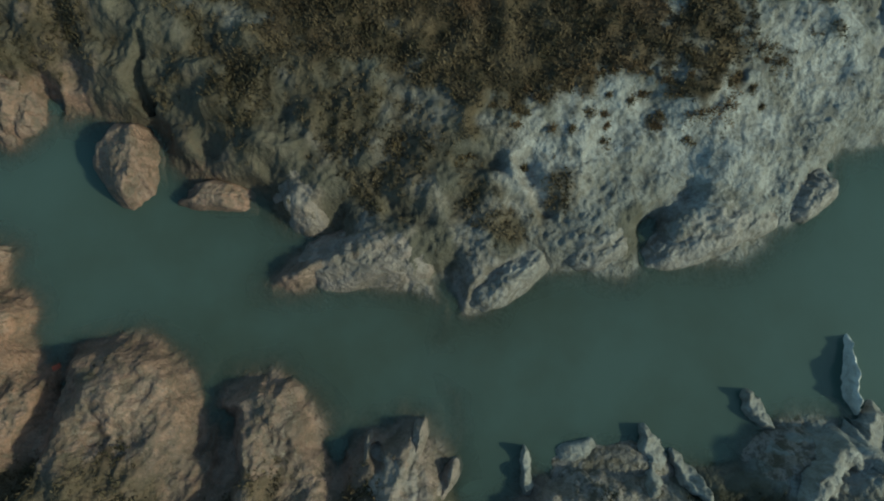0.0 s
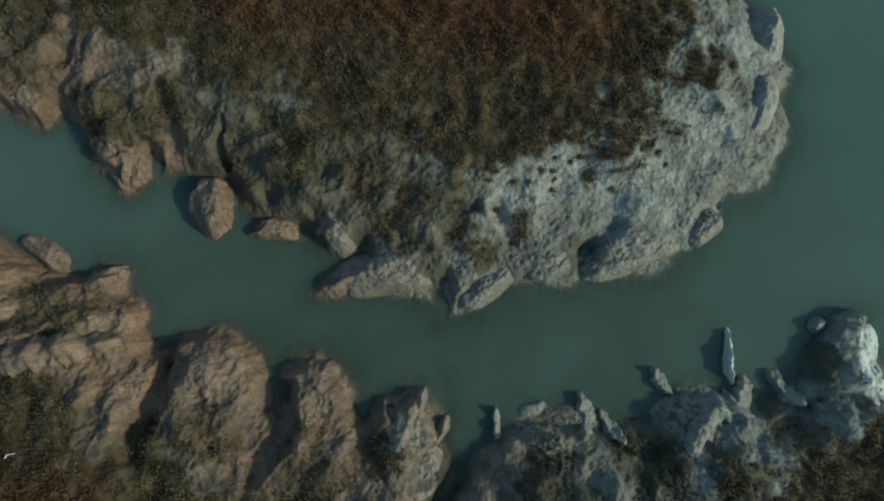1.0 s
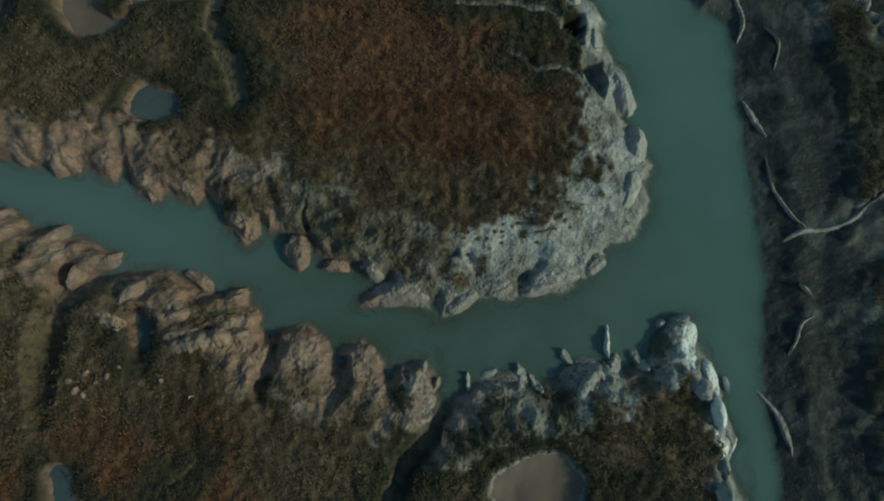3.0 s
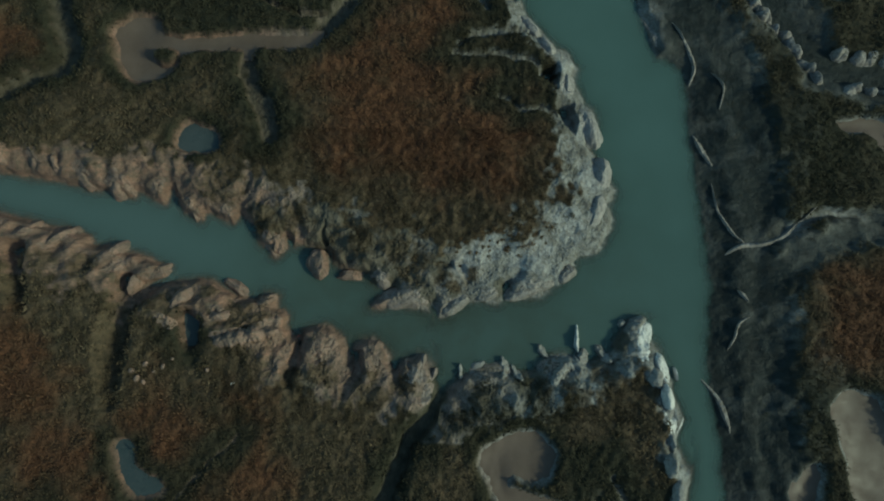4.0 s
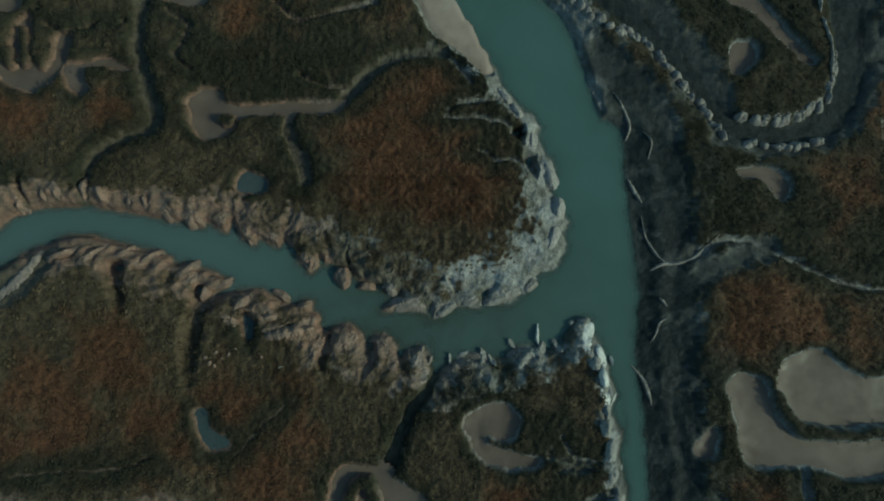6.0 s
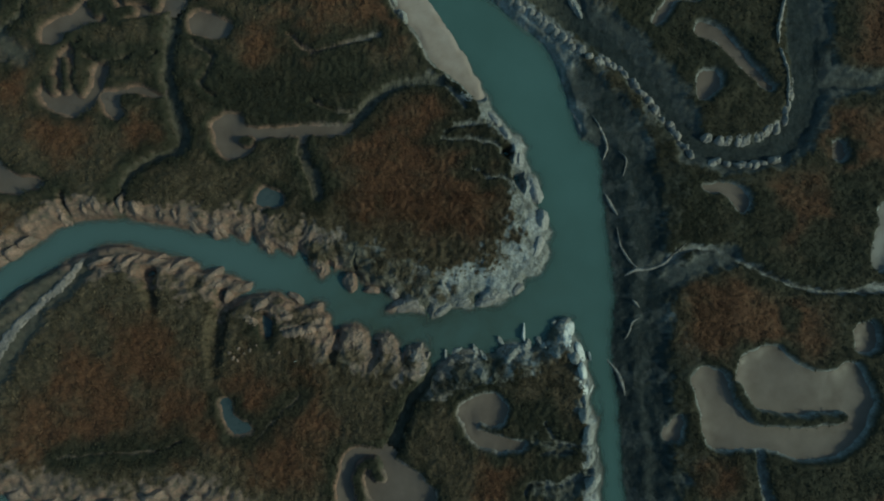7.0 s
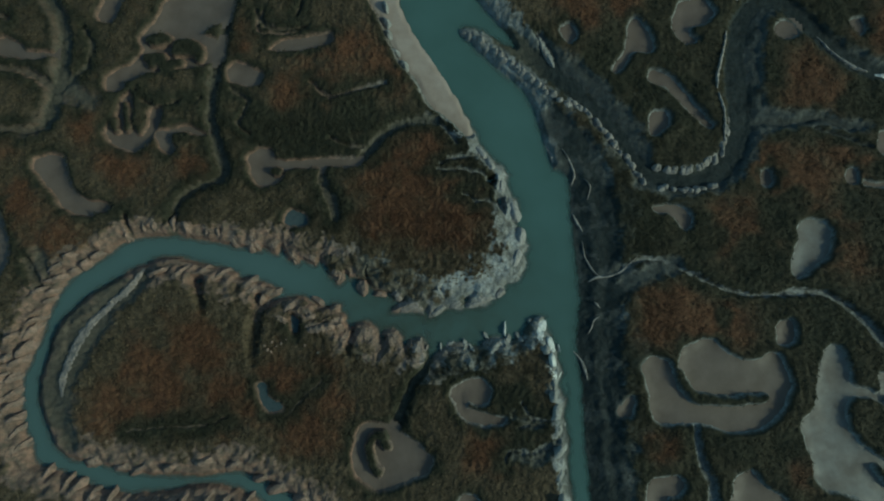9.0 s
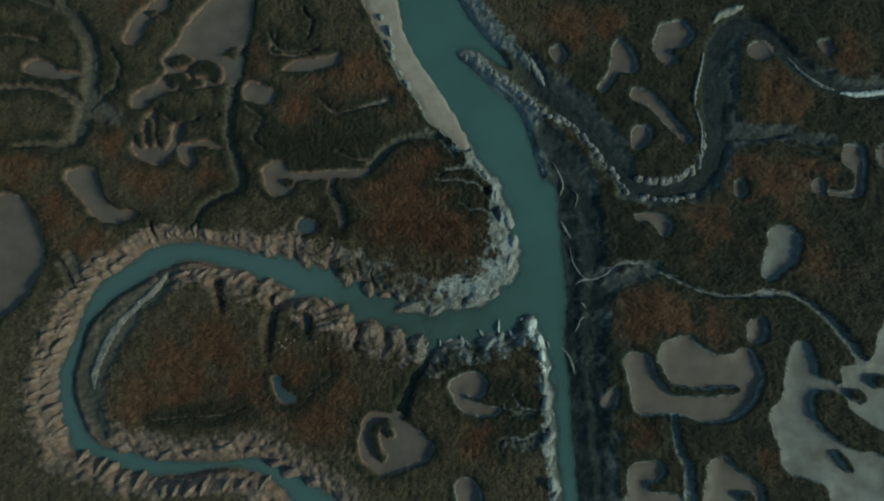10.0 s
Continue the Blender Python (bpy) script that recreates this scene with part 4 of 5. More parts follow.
def ground_material():
    m, nodes, links, b = nodes_of("marsh_ground")
    mud, grain = mud_colour(m, attribute(m, "grey"), attribute(m, "crust_lit"))
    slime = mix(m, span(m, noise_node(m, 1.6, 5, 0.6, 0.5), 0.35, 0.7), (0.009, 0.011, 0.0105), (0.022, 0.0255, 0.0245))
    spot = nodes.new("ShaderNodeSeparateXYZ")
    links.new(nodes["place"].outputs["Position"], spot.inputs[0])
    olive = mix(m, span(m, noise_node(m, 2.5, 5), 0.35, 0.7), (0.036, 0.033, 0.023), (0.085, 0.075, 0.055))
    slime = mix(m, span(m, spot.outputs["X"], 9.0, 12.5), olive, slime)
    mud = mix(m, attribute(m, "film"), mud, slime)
    leaf = mix(m, span(m, noise_node(m, 5, 5), 0.35, 0.65), LEAF_DARK, LEAF_OLIVE)
    rust = mix(m, span(m, noise_node(m, 7, 5), 0.35, 0.68), (0.058, 0.030, 0.018), LEAF_RUST)
    leaf = mix(m, attribute(m, "rust"), leaf, rust)
    # darkens the leaves, including the shade painted along creeks and pans
    leaf = mix(m, span(m, attribute(m, "shade_tone"), 0, 1, 0, 0.8), leaf, (0.020, 0.021, 0.014))
    leaf = mix(m, span(m, attribute(m, "shade_tone"), -1, 0, 0.35, 0), leaf, (0.125, 0.095, 0.062))
    colour = mix(m, attribute(m, "plants"), mud, leaf)
    links.new(colour, b.inputs["Base Color"])
    links.new(span(m, attribute(m, "plants"), 0.0, 1.0, 0.16, 0.04), b.inputs["Specular IOR Level"])
    links.new(span(m, noise_node(m, 2.5, 4), 0.3, 0.7, 0.50, 0.85), b.inputs["Roughness"])
    relief(m, [(noise_node(m, 2.2, 4, 0.5, 0.8), 1.0, 0.08), (patchy(m, noise_node(m, 7, 3, 0.5, 0.6), 0.9), 0.9, 0.05), (patchy(m, noise_node(m, 17,
        2, 0.5, 0.4), 1.7), 0.9, 0.04)], b)
    return m


def mud_material(name, grey, crust_lit=0.35, stains=1.0, salt=0.0):
    m, nodes, links, b = nodes_of(name)
    n = nodes.new("ShaderNodeValue")
    n.outputs[0].default_value = grey
    colour, grain = mud_colour(m, n.outputs[0], crust_lit, stains, salt)
    links.new(colour, b.inputs["Base Color"])
    b.inputs["Specular IOR Level"].default_value = 0.35
    links.new(span(m, noise_node(m, 2.5, 4), 0.3, 0.7, 0.50, 0.85), b.inputs["Roughness"])
    relief(m, [(noise_node(m, 2.2, 4, 0.5, 0.8), 1.0, 0.08), (patchy(m, noise_node(m, 7, 3, 0.5, 0.6), 0.9), 0.9, 0.05), (patchy(m, noise_node(m, 17,
        2, 0.5, 0.4), 1.7), 0.9, 0.04)], b)
    return m


def water_material():
    m, nodes, links, b = nodes_of("turbid_water")
    colour = mix(m, span(m, noise_node(m, 0.16, 3), 0.35, 0.65), (0.056, 0.088, 0.077), (0.066, 0.103, 0.092))
    colour = mix(m, attribute(m, "silt_shade"), colour, mix(m, span(m, noise_node(m, 0.45, 4), 0.35, 0.65), (0.044, 0.054, 0.041), (0.056, 0.076, 0.066)))
    # paler water to the west: sky reflection put into the base colour
    spot = nodes.new("ShaderNodeSeparateXYZ")
    links.new(nodes["place"].outputs["Position"], spot.inputs[0])
    colour = mix(m, span(m, spot.outputs["X"], -4.0, -14.0, 0.0, 0.8), colour, (0.075, 0.104, 0.098))
    links.new(colour, b.inputs["Base Color"])
    b.inputs["Roughness"].default_value, b.inputs["IOR"].default_value = 0.12, 1.33
    relief(m, [(noise_node(m, 3.0, 3), 0.05, 0.05)], b)
    clear = nodes.new("ShaderNodeBsdfTransparent")
    shader = nodes.new("ShaderNodeMixShader")
    links.new(attribute(m, "turbid"), shader.inputs[0])
    links.new(clear.outputs[0], shader.inputs[1])
    links.new(b.outputs[0], shader.inputs[2])
    links.new(shader.outputs[0], nodes["Material Output"].inputs["Surface"])
    return m


def pan_material(name, a, b_colour, rough):
    m, nodes, links, b = nodes_of(name)
    colour = mix(m, span(m, noise_node(m, 0.5, 5), 0.35, 0.65), a, b_colour)
    colour = mix(m, span(m, noise_node(m, 12, 5, 0.7), 0.45, 0.75, 0.0, 0.3), colour, (0.12, 0.10, 0.085))
    links.new(colour, b.inputs["Base Color"])
    links.new(span(m, noise_node(m, 1.2, 4), 0.35, 0.65, rough, rough + 0.25), b.inputs["Roughness"])
    b.inputs["Specular IOR Level"].default_value = 0.2
    relief(m, [(noise_node(m, 5, 5), 0.12, 0.03), (noise_node(m, 40, 4), 0.12, 0.01)], b)
    return m


def leaf_material():
    m, nodes, links, b = nodes_of("marsh_leaves")
    g = nodes.new("ShaderNodeNewGeometry")
    rnd = g.outputs["Random Per Island"]
    leaf = mix(m, rnd, LEAF_DARK, (0.092, 0.064, 0.038))
    leaf = mix(m, span(m, noise_node(m, 2.3, 4, 0.6, 0.8), 0.45, 0.62, 0.0, 0.7), leaf, (0.052, 0.043, 0.027))
    leaf = mix(m, span(m, rnd, 0.9, 0.93), leaf, (0.125, 0.09, 0.055))
    rust = mix(m, rnd, (0.060, 0.031, 0.019), (0.108, 0.053, 0.030))
    colour = mix(m, attribute(m, "rust"), leaf, rust)
    colour = mix(m, span(m, noise_node(m, 1.1, 4), 0.4, 0.7, 0.0, 0.5), colour, (0.030, 0.026, 0.016))
    # same darkening, painted edge shade included, for the blades
    colour = mix(m, span(m, attribute(m, "shade_tone"), 0, 1, 0, 0.8), colour, (0.020, 0.021, 0.014))
    straw = mix(m, rnd, (0.085, 0.063, 0.042), (0.165, 0.122, 0.078))
    colour = mix(m, span(m, attribute(m, "shade_tone"), -1, 0, 0.5, 0), colour, straw)
    links.new(colour, b.inputs["Base Color"])
    b.inputs["Roughness"].default_value = 0.75
    b.inputs["Specular IOR Level"].default_value = 0.05
    return m


M_GROUND = ground_material()
M_BROWN, M_MIXED, M_PALE = mud_material("brown_mud", 0.08, 0.35, 1.5), mud_material("grey_brown_mud", 0.5), mud_material("pale_grey_mud", 0.95)
M_CREST = mud_material("weathered_grey_mud", 0.75, 0.4, 1.5)
M_WET = mud_material("wet_grey_mud", 0.6, 0.0, 2.0)
M_POINT = mud_material("tan_grey_mud", 0.8, 0.8, 0.6)
M_SALT = mud_material("salt_crusted_mud", 0.97, 0.85, 0.6, 0.75)
M_WATER = water_material()
M_PAN = pan_material("wet_pan_mud", (0.084, 0.060, 0.046), (0.112, 0.083, 0.066), 0.45)
# lighter copy of the pan mud, with the sky's reflection in its colour
M_SILVER = pan_material("sky_sheen_pan_mud", (0.092, 0.075, 0.063), (0.140, 0.127, 0.115), 0.5)
M_FLAT = pan_material("pale_flat_mud", (0.24, 0.18, 0.14), (0.31, 0.245, 0.20), 0.4)
M_POOL = pan_material("shallow_pool", (0.034, 0.046, 0.048), (0.050, 0.062, 0.064), 0.2)
M_LEAF = leaf_material()


# ---- mesh helpers ----
def sheet(name, xs, ys, zs, keep=None, values=None):
    """A mesh over the grid xs, ys with heights zs; keep picks faces; values are point attributes."""
    h, w = zs.shape
    gx, gy = np.meshgrid(xs, ys)
    co = np.stack([gx, gy, zs], -1).reshape(-1, 3)
    i = (np.arange(h - 1)[:, None] * w + np.arange(w - 1)[None, :])
    quads = np.stack([i, i + 1, i + w + 1, i + w], -1).reshape(-1, 4)
    values = {k: v.ravel() for k, v in (values or {}).items()}
    if keep is not None:
        quads = quads[keep.ravel()]
        used, inv = np.unique(quads, return_inverse=True)
        quads, co = inv.reshape(-1, 4), co[used]
        values = {k: v[used] for k, v in values.items()}
    return raw_mesh(name, co, quads, values)


def raw_mesh(name, co, faces, values=None, smooth=True):
    mesh = bpy.data.meshes.new(name)
    n = faces.shape[1]
    mesh.vertices.add(len(co))
    mesh.vertices.foreach_set("co", np.asarray(co, np.float32).ravel())
    mesh.loops.add(faces.size)
    mesh.loops.foreach_set("vertex_index", np.asarray(faces, np.int32).ravel())
    mesh.polygons.add(len(faces))
    mesh.polygons.foreach_set("loop_start", np.arange(0, faces.size, n, dtype=np.int32))
    mesh.polygons.foreach_set("use_smooth", np.full(len(faces), smooth))
    for k, v in (values or {}).items():
        a = mesh.attributes.new(k, "FLOAT", "POINT")
        a.data.foreach_set("value", np.asarray(v, np.float32))
    mesh.update(calc_edges=True)
    mesh.validate()
    return mesh


def part(name, mesh, material, parent=None, label=""):
    ob = new(name, mesh)
    mesh.materials.append(material)
    if parent:
        ob.parent = parent
    return tagged(ob, label)


# ---- ground and water ----
land = part("ground", sheet("ground", GX, GY, GZ, None, {"plants": PLANTS, "rust": RUSTY, "grey": GREY, "film": FILM, "shade_tone": SHADE_TONE, "crust_lit": CRUST_LIT}), M_GROUND)
tagged(land, "salt marsh ground of pale mud banks and dark plant-covered flats", "marsh ground", kind="structure")


def low_faces(z, level):
    c = np.minimum(np.minimum(z[:-1, :-1], z[1:, :-1]), np.minimum(z[:-1, 1:], z[1:, 1:]))
    return c < level


SX, SY, SZ = GX[::2], GY[::2], GZ[::2, ::2]
depth = np.maximum(0, -SZ)
silt_shade = np.exp(-((np.meshgrid(SX, SY)[0] + 0.5) / 11) ** 2) * np.exp(-((np.meshgrid(SX, SY)[1] - 1.0) / 7) ** 2)
creek = part("water", sheet("water", SX, SY, np.zeros(SZ.shape), low_faces(SZ, 0.03), {"turbid": 1 - np.exp(-depth / 0.10), "silt_shade": silt_shade}), M_WATER)
tagged(creek, "still turbid teal water of a winding tidal creek", "creek water", kind="structure")


def pieces(mask):
    """The connected pieces of a mask of faces, leaving out crumbs."""
    left, out = mask.copy(), []
    while left.any():
        piece = np.zeros(mask.shape, bool)
        j, i = np.argwhere(left)[0]
        todo = [(j, i)]
        left[j, i] = False
        while todo:
            j, i = todo.pop()
            piece[j, i] = True
            for b, a in ((j + 1, i), (j - 1, i), (j, i + 1), (j, i - 1)):
                if 0 <= b < mask.shape[0] and 0 <= a < mask.shape[1] and left[b, a]:
                    left[b, a] = False
                    todo.append((b, a))
        if piece.sum() > 14:
            out.append(piece)
    return out


taken = np.zeros(SZ.shape, bool)
for (kind, level, _), line in zip(PANS, PAN_LINES):
    lo, hi = line.min(0) - 0.6, line.max(0) + 0.6
    ix, iy = np.nonzero((SX > lo[0]) & (SX < hi[0]))[0], np.nonzero((SY > lo[1]) & (SY < hi[1]))[0]
    px, py, pz = SX[ix], SY[iy], SZ[np.ix_(iy, ix)]
    ax, ay = np.meshgrid(px, py)
    near = shore_distance(*bent(ax.ravel(), ay.ravel()), line, 3.0).reshape(pz.shape)
    block = np.ix_(iy[:-1], ix[:-1])
    free = low_faces(pz, level + 0.05) & low_faces(near, 0.0 if kind == "flat" else 0.45) & ~taken[block]
    taken[block] |= free
    for keep in pieces(free):
        if kind == "flat":
            pan = part("mudflat", sheet("mudflat", px, py, level - 0.13 * ease(-0.6, -0.05, near), keep), M_FLAT)
            tagged(pan, "smooth pale taupe mudflat along the tidal channel", "mudflat", kind="structure")
        elif kind == "silver":
            pan = part("salt_pan", sheet("salt_pan", px, py, level - dish(near), keep), M_SILVER)
            tagged(pan, "pale silvery mud pan with sky sheen painted into its colour", "salt pan", "salt pans")
        elif kind == "mud":
            pan = part("salt_pan", sheet("salt_pan", px, py, level - dish(near), keep), M_PAN)
            tagged(pan, "bare taupe mud pan, wet and smooth, sunk in the marsh", "salt pan", "salt pans")
        else:
            pan = part("tide_pool", sheet("tide_pool", px, py, np.full(pz.shape, level), keep), M_POOL)
            tagged(pan, "shallow bluish tide pool among dark marsh plants", "tide pool", "tide pools")


# ---- slumped mud blocks ----
def mud_block(x, y, length, width, high, angle, seed, material=None, label="", crest=0.15, square=3.0, name="mud_block", rise=0.0, rib=False, ramp=0.0, mound=False, taper=0.0):
    """A lump of slumped mud, its long way turned by angle degrees from the x axis; rows are in metres."""
    size = length * width
    rings, steps = (14, 36) if rib else (34, 96) if size > 0.8 else (18, 48)
    a = np.linspace(0, 2 * np.pi, steps, endpoint=False)
    r = np.concatenate([[0.0], np.linspace(0.06, 1, rings) ** 0.8])
    rr, aa = np.meshgrid(r[1:], a, indexing="ij")
    outline = (np.abs(np.cos(aa)) ** square + np.abs(np.sin(aa)) ** square) ** (-1 / square)
    u, v = rr * outline * np.cos(aa), rr * outline * np.sin(aa)
    u, v = np.concatenate([[0], u.ravel()]), np.concatenate([[0], v.ravel()])
    rad = np.concatenate([[0], rr.ravel()])
    lump = 1 + 0.16 * wave(u * 1.2 + 9 * seed, v * 1.2, 0.9, 31) + 0.07 * wave(u + 5 * seed, v, 0.3, 32)
    lx, ly = u * length / 2 * lump, v * width / 2 * lump * (1 - taper * u)
    ca, sa = math.cos(radians(angle)), math.sin(radians(angle))
    X, Y = x + lx * ca - ly * sa, y + lx * sa + ly * ca
    base = np.maximum(bed_at(X, Y), -0.4)
    foot = 0.65 * base.min() + 0.35 * base.mean() if rib else base.min()
    foot = max(foot, -0.12)
    rnd = random.Random(seed * 7 + 1)
    wob = 0.22 * wave(u + seed, v, 0.7, 33) + 0.1 * wave(u - seed, v, 0.25, 39)
    # a flat tilted top cut by steep facets, like a broken clod
    top = 1.0 - 0.12 * u * rnd.uniform(-1, 1) - 0.3 * np.abs(v - crest + wob)
    for k in range(3):
        th = radians(120 * k + rnd.uniform(-35, 35))
        top = np.minimum(top, rnd.uniform(1.5, 2.0) - rnd.uniform(1.2, 2.0) * (u * math.cos(th) + v * math.sin(th) + 0.6 * wob))
    east = (X - x) / np.abs(X - x).max()
    brink = rnd.uniform(0.05, 0.3)
    top = np.minimum(top, np.minimum(1.0 - 1.5 * (east - brink + 0.45 * wob), 1.0 + 1.1 * (east + 0.5 + 0.4 * wob)))
    if mound:
        # a slump rounded by the tides, with a soft crest near its eastern side
        top = 1.0 - 0.3 * np.abs(v - crest + wob) - 0.25 * np.maximum(0, -east)
    if ramp:
        # one smooth face that slopes down to the east
        top = np.minimum(1.0 - ramp * (east + 0.45 + 0.35 * wob), 1.0 + 1.5 * (east + 0.6 + 0.3 * wob))
    fall = (1 - rad ** 2.4) if rib else (1 - rad ** 3) if mound else (1 - rad ** 5)
    tall, rough = high + rise, min(1.0, 0.35 + high)
    body = tall * fall * np.maximum(top, 0.05) + rough * (0.06 * wave(X, Y, 0.4, 35) + 0.055 * (0.3 - np.abs(wave(X, Y, 0.17, 36))) + 0.02 * wave(X, Y, 0.07, 37)) * (1 - rad ** 6)
    Z = np.maximum(base + 0.02 - 0.1 * rad ** 3 + 0.06 * wave(X, Y, 0.2, 38) * (1 - rad), foot + body) - 0.14 * rad ** 8
    cx, cy, cz = x, y, float(base.min())
    co = np.stack([X - cx, Y - cy, Z - cz], -1)
    k = np.arange(steps)
    n = (k + 1) % steps
    low = np.array([(c[0], c[1], min(c[2] - 0.25, -0.05)) for c in co[-steps:]])
    co = np.concatenate([co, low, [(0, 0, -0.1)]])
    tris = [np.stack([0 * k, 1 + k, 1 + n], 1)]
    for i in range(rings):
        p, q = 1 + i * steps, 1 + (i + 1) * steps
        tris += [np.stack([p + k, q + k, q + n], 1), np.stack([p + k, q + n, p + n], 1)]
    tris.append(np.stack([0 * k + len(co) - 1, len(co) - 1 - steps + n, len(co) - 1 - steps + k], 1))
    mesh = raw_mesh(name, co, np.concatenate(tris))
    if material is None:
        material = M_BROWN if x < (-6.5 if y > 3 else -3.5) else M_MIXED if x < 2 else M_PALE
    ob = part(name, mesh, material)
    ob.location = (cx, cy, cz)
    tone = {"brown_mud": "warm brown", "grey_brown_mud": "grey-brown", "pale_grey_mud": "pale grey", "salt_crusted_mud": "whitish crusted", "weathered_grey_mud": "olive-grey", "wet_grey_mud": "dark wet", "tan_grey_mud": "tan-grey"}[material.name]
    return tagged(ob, label or tone + " mud block slumped from the creek bank", "mud block", "mud blocks on the creek banks")


# blocks that stand free of the bank
mud_block(-5.3, 3.15, 1.75, 1.35, 0.75, -72, 1, M_BROWN, "big wedge of brown mud standing in the creek water", 0.25, 2.6, taper=0.42)
mud_block(-3.77, 2.6, 1.74, 0.68, 0.44, -3, 2, M_BROWN, "long low brown mud block lying in the shallows", -0.1, 6.0)
mud_block(7.07, 2.73, 1.3, 0.95, 0.6, 40, 3, M_CREST, "rounded grey mud knob at the water's edge", -0.3, mound=True)
# north bank
mud_block(-1.04, 1.5, 2.85, 1.25, 0.6, 6, 4, M_MIXED, crest=-0.2, mound=True)
mud_block(1.47, 1.16, 2.15, 0.85, 0.55, 33, 5, M_CREST, crest=-0.2, mound=True)
mud_block(3.08, 1.67, 1.55, 0.85, 0.55, 12, 6, M_CREST, crest=-0.1, mound=True)
mud_block(5.22, 2.01, 2.9, 1.2, 0.55, 22, 7, M_CREST, crest=-0.2, mound=True)
mud_block(-2.27, 2.5, 1.5, 0.95, 0.5, -58, 8, M_MIXED, crest=0.1, mound=True)
mud_block(-7.37, 4.25, 1.53, 0.86, 0.40, -72, 9)
mud_block(-7.8, 4.31, 1.83, 1.02, 0.35, -62, 16)
mud_block(-11.78, 6.1, 1.93, 0.64, 0.45, -65, 17)
mud_block(-13.47, 7.05, 1.55, 0.86, 0.40, 62, 18)
mud_block(-15.01, 7.15, 1.42, 0.52, 0.40, -72, 19)
mud_block(-15.86, 7.25, 1.08, 0.86, 0.35, -50, 20)
mud_block(-10.02, 5.84, 1.29, 0.77, 0.30, -35, 21)
# south bank buttresses
mud_block(-4.93, -1.11, 2.32, 1.98, 0.45, 82, 22, M_BROWN, "large flat-topped brown mud buttress on the creek bank", -0.35, 4.0, rise=0.25)
mud_block(-2.61, -1.54, 2.08, 1.45, 0.45, 84, 23, M_BROWN, "flat-topped brown mud buttress on the creek bank", -0.35, 3.5, rise=0.2)
mud_block(-6.86, -1.45, 1.91, 0.86, 0.40, 65, 24, M_BROWN, crest=-0.3, rise=0.15)
mud_block(-0.51, -2.31, 1.44, 1.34, 0.30, 70, 25, M_MIXED, crest=-0.2, rise=0.1)
mud_block(-0.12, -1.66, 1.07, 0.37, 0.55, 72, 26, M_MIXED, crest=-0.1)
mud_block(0.4, -2.31, 0.96, 0.38, 0.42, 55, 27, M_MIXED, crest=-0.1)
mud_block(-0.96, -1.75, 0.58, 0.21, 0.30, 80, 28, M_MIXED)
mud_block(2.69, -1.86, 1.07, 0.49, 0.25, 10, 31, M_PALE)
mud_block(10.72, -0.85, 2.7, 1.2, 0.85, 74, 37, M_SALT, "tall smooth whitish mud spur at the creek mouth", square=3.2, ramp=0.55)
mud_block(11.59, -2.04, 2.02, 0.93, 1.1, -75, 38, M_SALT, "whitish crusted mud block beside the tall spur", ramp=0.5)
mud_block(11.65, -3.39, 1.37, 0.74, 1.1, -72, 39, M_SALT, "whitish crusted mud block beside the channel", ramp=0.5)
mud_block(11.73, -4.59, 1.9, 0.91, 1.1, -72, 59, M_SALT, "whitish crusted mud block beside the channel", ramp=0.5)
mud_block(10.68, 0.28, 1.14, 0.68, 0.6, 5, 78, M_PALE)
mud_block(9.85, 0.21, 0.49, 0.42, 0.42, 30, 79, M_PALE)
mud_block(12.47, -2.35, 0.97, 0.21, 0.35, -78, 40, M_SALT)
mud_block(12.35, -4.72, 1.28, 0.29, 0.38, 62, 77, M_SALT)
mud_block(-13.47, 2.7, 2.31, 0.84, 0.40, 18, 43)
mud_block(-11.53, 1.75, 1.88, 0.71, 0.42, 25, 44)
mud_block(-9.37, 1.97, 1.77, 0.76, 0.38, -30, 45)
mud_block(-7.88, 1.34, 1.51, 0.63, 0.42, 22, 46)
mud_block(-7.5, 0.25, 1.87, 0.87, 0.42, 18, 47)
mud_block(-10.02, 0.75, 1.66, 1.04, 0.32, -40, 48)
mud_block(-9.58, -0.32, 2.47, 0.74, 0.35, 12, 49)
mud_block(-15.19, 3, 1.88, 0.84, 0.35, 30, 50)
mud_block(-12.41, 0.29, 1.84, 0.82, 0.30, -30, 51)
mud_block(0.09, -3.15, 2.03, 0.81, 0.35, 75, 52, M_MIXED)
mud_block(3.2, -2.28, 2.6, 1.5, 0.3, 8, 33, M_WET, "low mound of dark wet mud at the creek's edge", mound=True)
mud_block(6.24, -1.84, 1.9, 1.1, 0.25, 20, 34, M_WET, "low mound of dark wet mud at the creek's edge", mound=True)
# main channel
mud_block(5.47, 15.95, 2.3, 1, 0.45, -48, 53, M_POINT, "smooth rounded tan-grey mud slump along the channel", crest=0.1, mound=True, rise=0.4)
mud_block(6.35, 14.66, 1.6, 1.05, 0.45, -62, 54, M_POINT, "smooth rounded tan-grey mud slump along the channel", crest=0.1, mound=True, rise=0.4)
mud_block(7.4, 12.53, 2.2, 1.15, 0.5, 86, 55, M_POINT, "smooth rounded tan-grey mud slump along the channel", crest=0.1, mound=True, rise=0.4)
mud_block(8.48, 10.46, 2.6, 1.4, 0.5, -72, 56, M_POINT, "smooth rounded tan-grey mud slump along the channel", crest=0.1, mound=True, rise=0.4)
mud_block(9.1, 7.83, 2.2, 1.3, 0.5, 78, 57, M_POINT, "smooth rounded tan-grey mud slump along the channel", crest=0.1, mound=True, rise=0.4)
mud_block(8.62, 5.77, 2.3, 1.2, 0.5, 68, 58, M_POINT, "smooth rounded tan-grey mud slump along the channel", crest=0.1, mound=True, rise=0.4)
